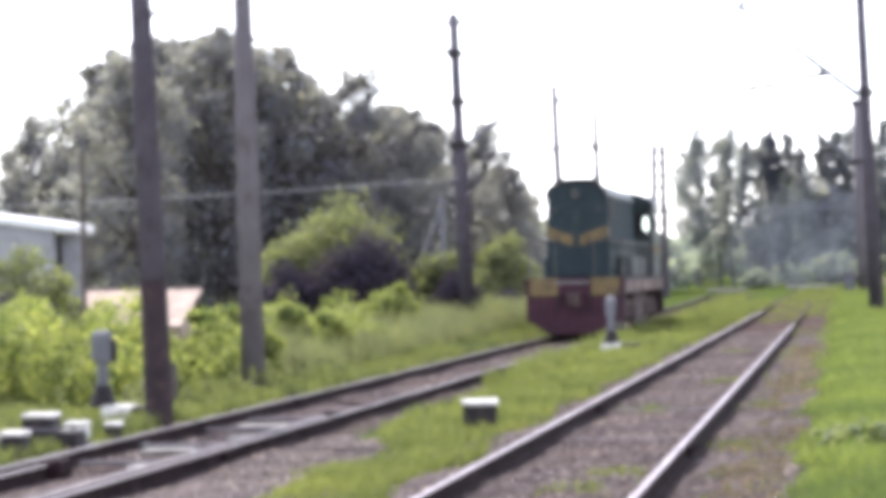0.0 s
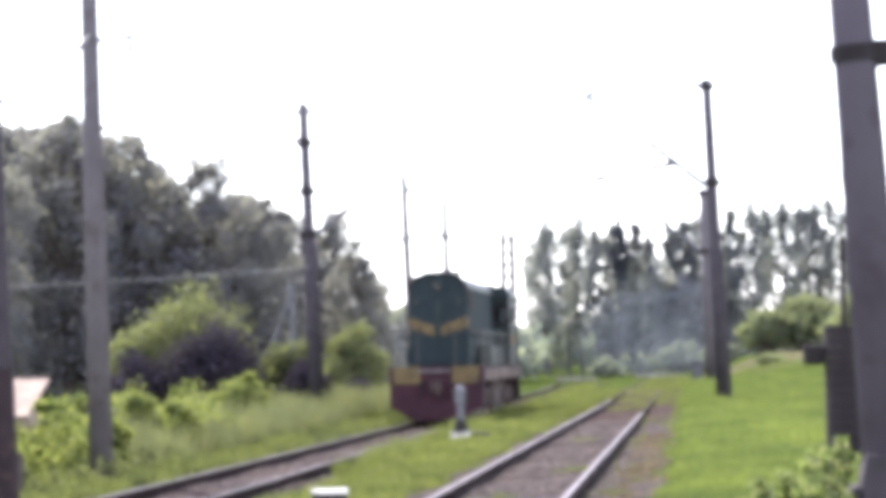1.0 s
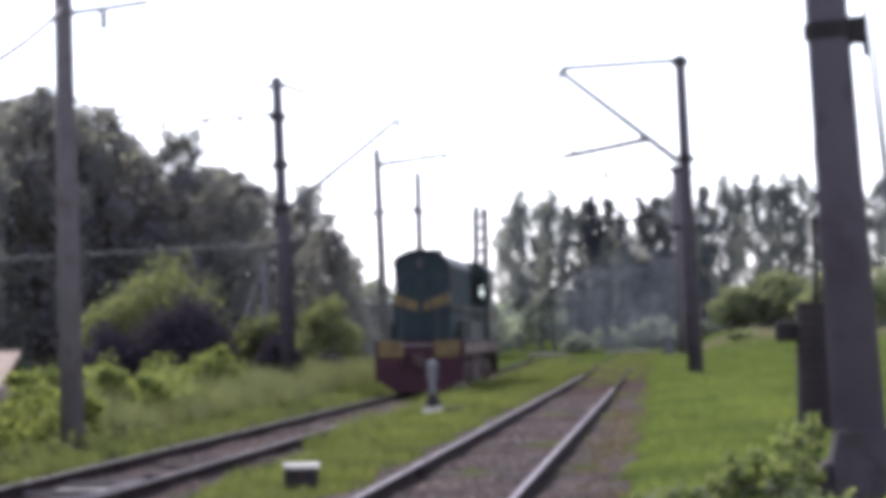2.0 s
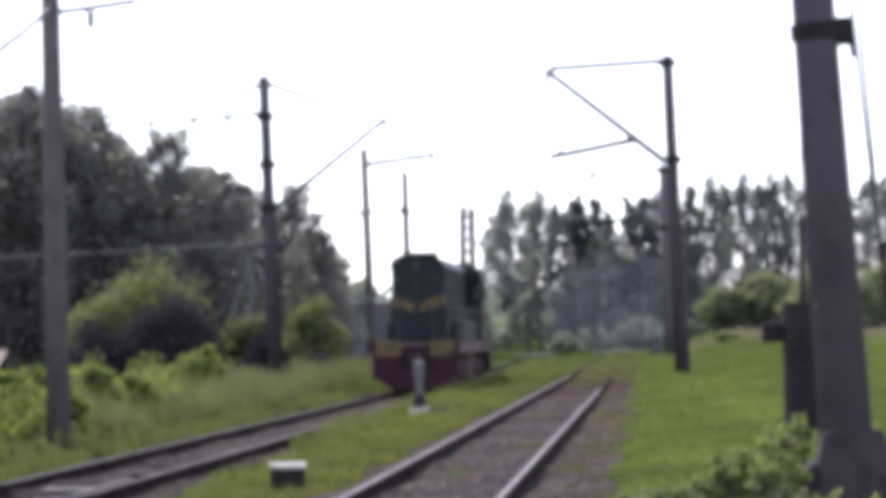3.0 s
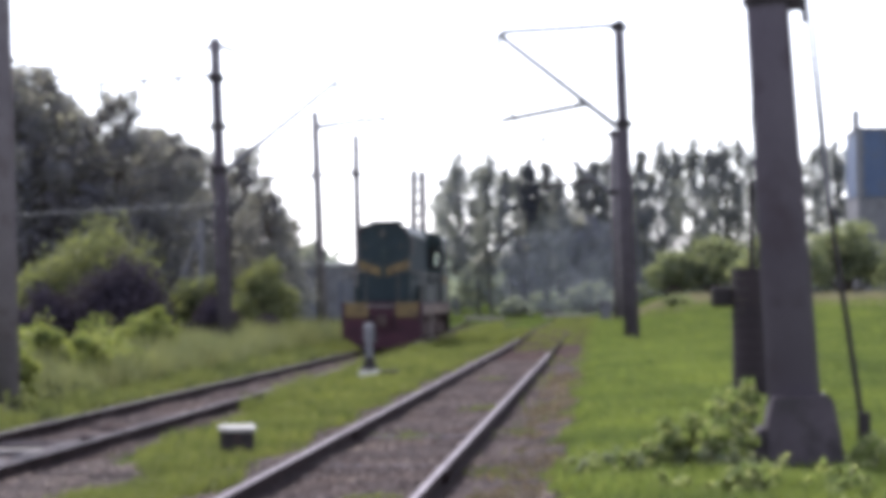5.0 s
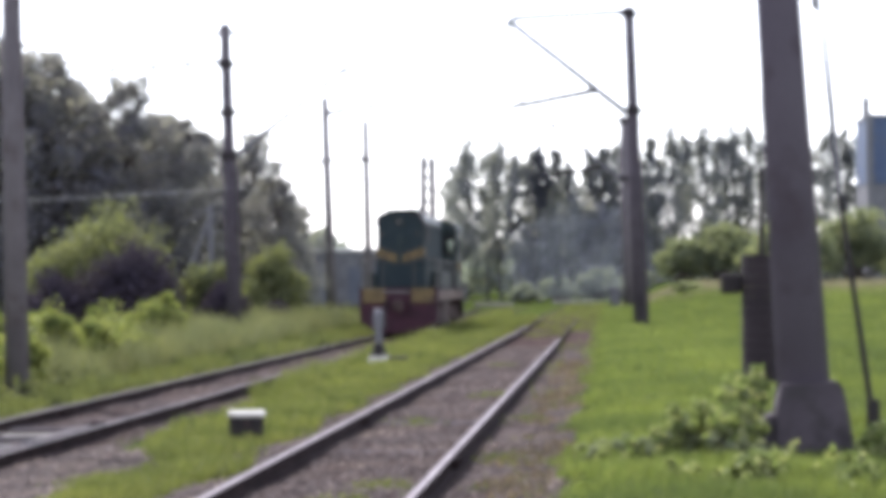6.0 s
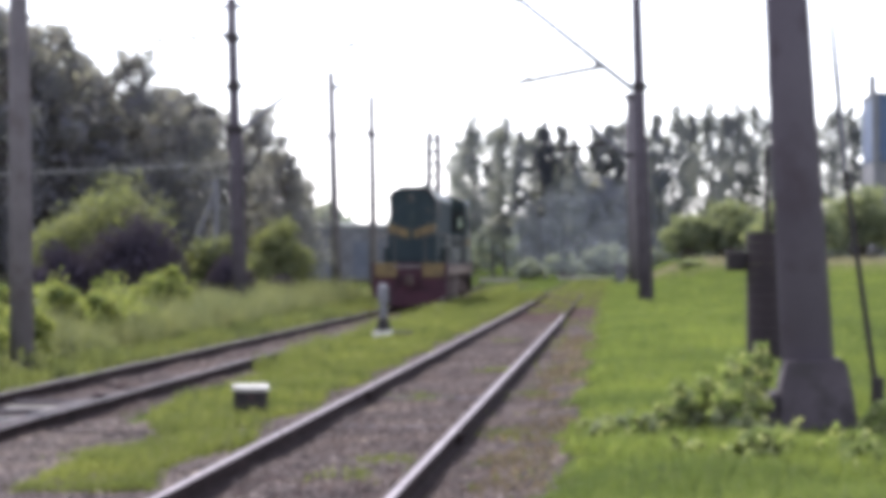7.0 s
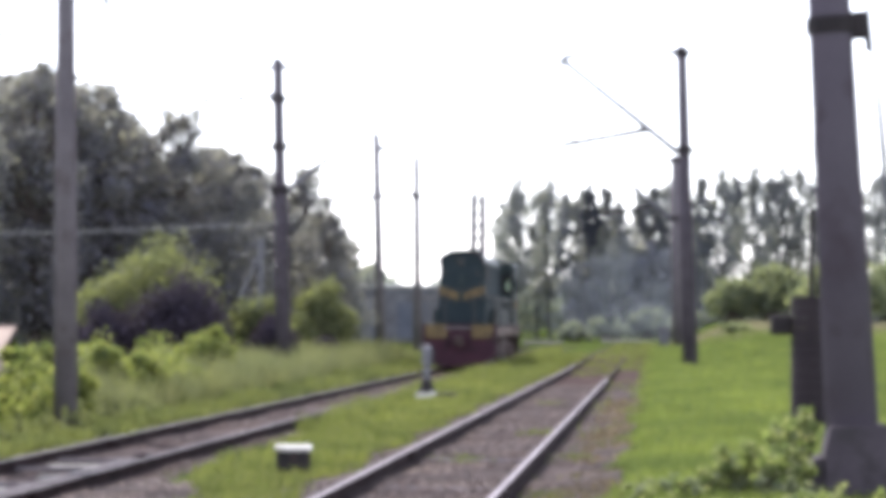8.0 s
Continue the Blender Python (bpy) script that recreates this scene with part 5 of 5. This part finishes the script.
        arc.append(((CW + 0.08) * math.cos(a), RZ + 0.02 + 0.48 * math.sin(a) ** 0.8))
    prism(rf, arc, C0 - 0.22, C1 + 0.2)
    part("cab_roof", rf, DARK_GREEN, loco, "arched dark green cab roof")
    sh = bmesh.new()
    prism(sh, hood_outline(W, DECK, 3.3, 0.22), C1, 16.1)
    part("short_hood", sh, GREEN, loco, "low rear hood")
    part("fuel_tank", boxed(0, 8.3, 0.72, 2.3, 3.4, 0.85, 0.10), BOGIE, loco, "grimy fuel tank")
    # bogies
    wheels = []
    R = 0.525
    for yc in (3.9, 12.7):
        bg = part("bogie", boxed(0, yc, 0.80, 1.2, 5.0, 0.30, 0.04), BOGIE, loco, "grimy three-axle bogie")
        for sx in (-1, 1):
            f = bmesh.new()
            box(f, sx * 1.06, yc, 0.78, 0.16, 5.2, 0.34, 0.03)
            for k in (-2.0, 0.0, 2.0):
                box(f, sx * 1.10, yc + k, 0.56, 0.26, 0.42, 0.42, 0.04)
            for k in (-1.0, 1.0):
                rod(f, (sx * 1.12, yc + k, 0.45), (sx * 1.12, yc + k, 0.95), 0.11, 0.11, 12)
            part("bogie_side", f, BOGIE, bg)
        for k in (-2.0, 0.0, 2.0):
            w = bmesh.new()
            rod(w, (-1.05, 0, 0), (1.05, 0, 0), 0.09, 0.09, 12)
            for sx in (-1, 1):
                rod(w, (sx * 0.72, 0, 0), (sx * 0.86, 0, 0), R - 0.03, R - 0.03, 28)
                for q in range(4):
                    a = q * math.pi / 2
                    rod(w, (sx * 0.88, 0.26 * math.cos(a), 0.26 * math.sin(a)), (sx * 0.87, 0.26 * math.cos(a), 0.26 * math.sin(a)), 0.09, 0.09, 8)
            ws = part("wheelset", w, BOGIE, loco, "spoked steel wheelset")
            for sx in (-1, 1):
                ty = bmesh.new()
                rod(ty, (sx * 0.745, 0, 0), (sx * 0.885, 0, 0), R, R - 0.006, 32)
                rod(ty, (sx * 0.715, 0, 0), (sx * 0.745, 0, 0), R + 0.028, R + 0.028, 32)
                part("tyre", ty, TYRE, ws, "polished steel tyre")
            wheels.append((ws, yc + k, R))
    return loco, wheels


LOCO, WHEELS = build_loco()


def smoke_material():
    """Thin exhaust smoke: mostly clear, with a little pale blue-grey."""
    m, n, l, b = nodes_of("exhaust_smoke")
    clear, haze, mx = n.new("ShaderNodeBsdfTransparent"), n.new("ShaderNodeBsdfDiffuse"), n.new("ShaderNodeMixShader")
    t = noise_node(n, l, 0.5, 3.0)
    thin = n.new("ShaderNodeMapRange")
    thin.inputs["To Min"].default_value, thin.inputs["To Max"].default_value = 0.0, 0.052
    thin.inputs["From Min"].default_value, thin.inputs["From Max"].default_value = 0.3, 0.7
    l.new(t.outputs["Fac"], thin.inputs["Value"])
    l.new(thin.outputs[0], mx.inputs["Fac"])
    haze.inputs["Color"].default_value = (0.62, 0.66, 0.70, 1)
    l.new(clear.outputs[0], mx.inputs[1])
    l.new(haze.outputs[0], mx.inputs[2])
    l.new(mx.outputs[0], n["Material Output"].inputs["Surface"])
    return m


def build_smoke():
    """Billows of exhaust smoke that hang over the line near the crossing."""
    smoke = thing("exhaust_smoke", "thin bluish exhaust smoke hanging over the line by the crossing", "smoke")
    g, mat = np.random.default_rng(77), smoke_material()
    # The billows are added to lay a pale veil over the far trees.
    for x, y, z, rx, ry, rz in ((-7.4, 214, 2.2, 2.4, 2.2, 2.3), (-4.4, 220, 3.4, 2.8, 2.6, 3.4), (-1.2, 211, 2.0, 2.8, 2.4, 2.2), (0.4, 224, 4.0, 2.4, 2.6, 3.8), (-3.0, 230, 4.6, 4.2, 2.6, 4.0), (-6.8, 235, 3.6, 3.2, 2.4, 3.4), (-2.4, 202, 1.3, 2.6, 2.6, 1.5)):
        bm = bmesh.new()
        bmesh.ops.create_icosphere(bm, subdivisions=3, radius=1.0)
        ph = g.uniform(0, 6.28, 3)
        for v in bm.verts:
            c = v.co
            k = 1 + 0.16 * math.sin(3.1 * c.x + ph[0]) * math.sin(2.7 * c.z + ph[1]) + 0.09 * math.sin(6.3 * c.y + 5.1 * c.z + ph[2])
            v.co = Vector((c.x * rx * k, c.y * ry * k, c.z * rz * k)) + Vector((x, y, z))
        part("billow", bm, mat, smoke)
    return smoke


SMOKE = build_smoke()


def way(t):
    """Metres that the locomotive has gone; it slows down gently."""
    return 3.55 * t - 0.05 * t * t


def motions():
    """The locomotive rolls away from the camera on the left track, its wheels turning; its smoke drifts a little."""
    walk(SMOKE, [(t, pose(0.12 * t, 0, 0.02 * t)) for t in (0.0, 2.0, 4.0, 6.0, 8.0)])
    steps = [0.2 * i for i in range(41)]
    walk(LOCO, [(t, pose(-7.54, 75.4 + way(t), -0.22)) for t in steps])
    for ws, y, r in WHEELS:
        walk(ws, [(t, pose(0, y, r, -math.degrees(way(t) / r) % 360, 0, 0)) for t in steps])


motions()
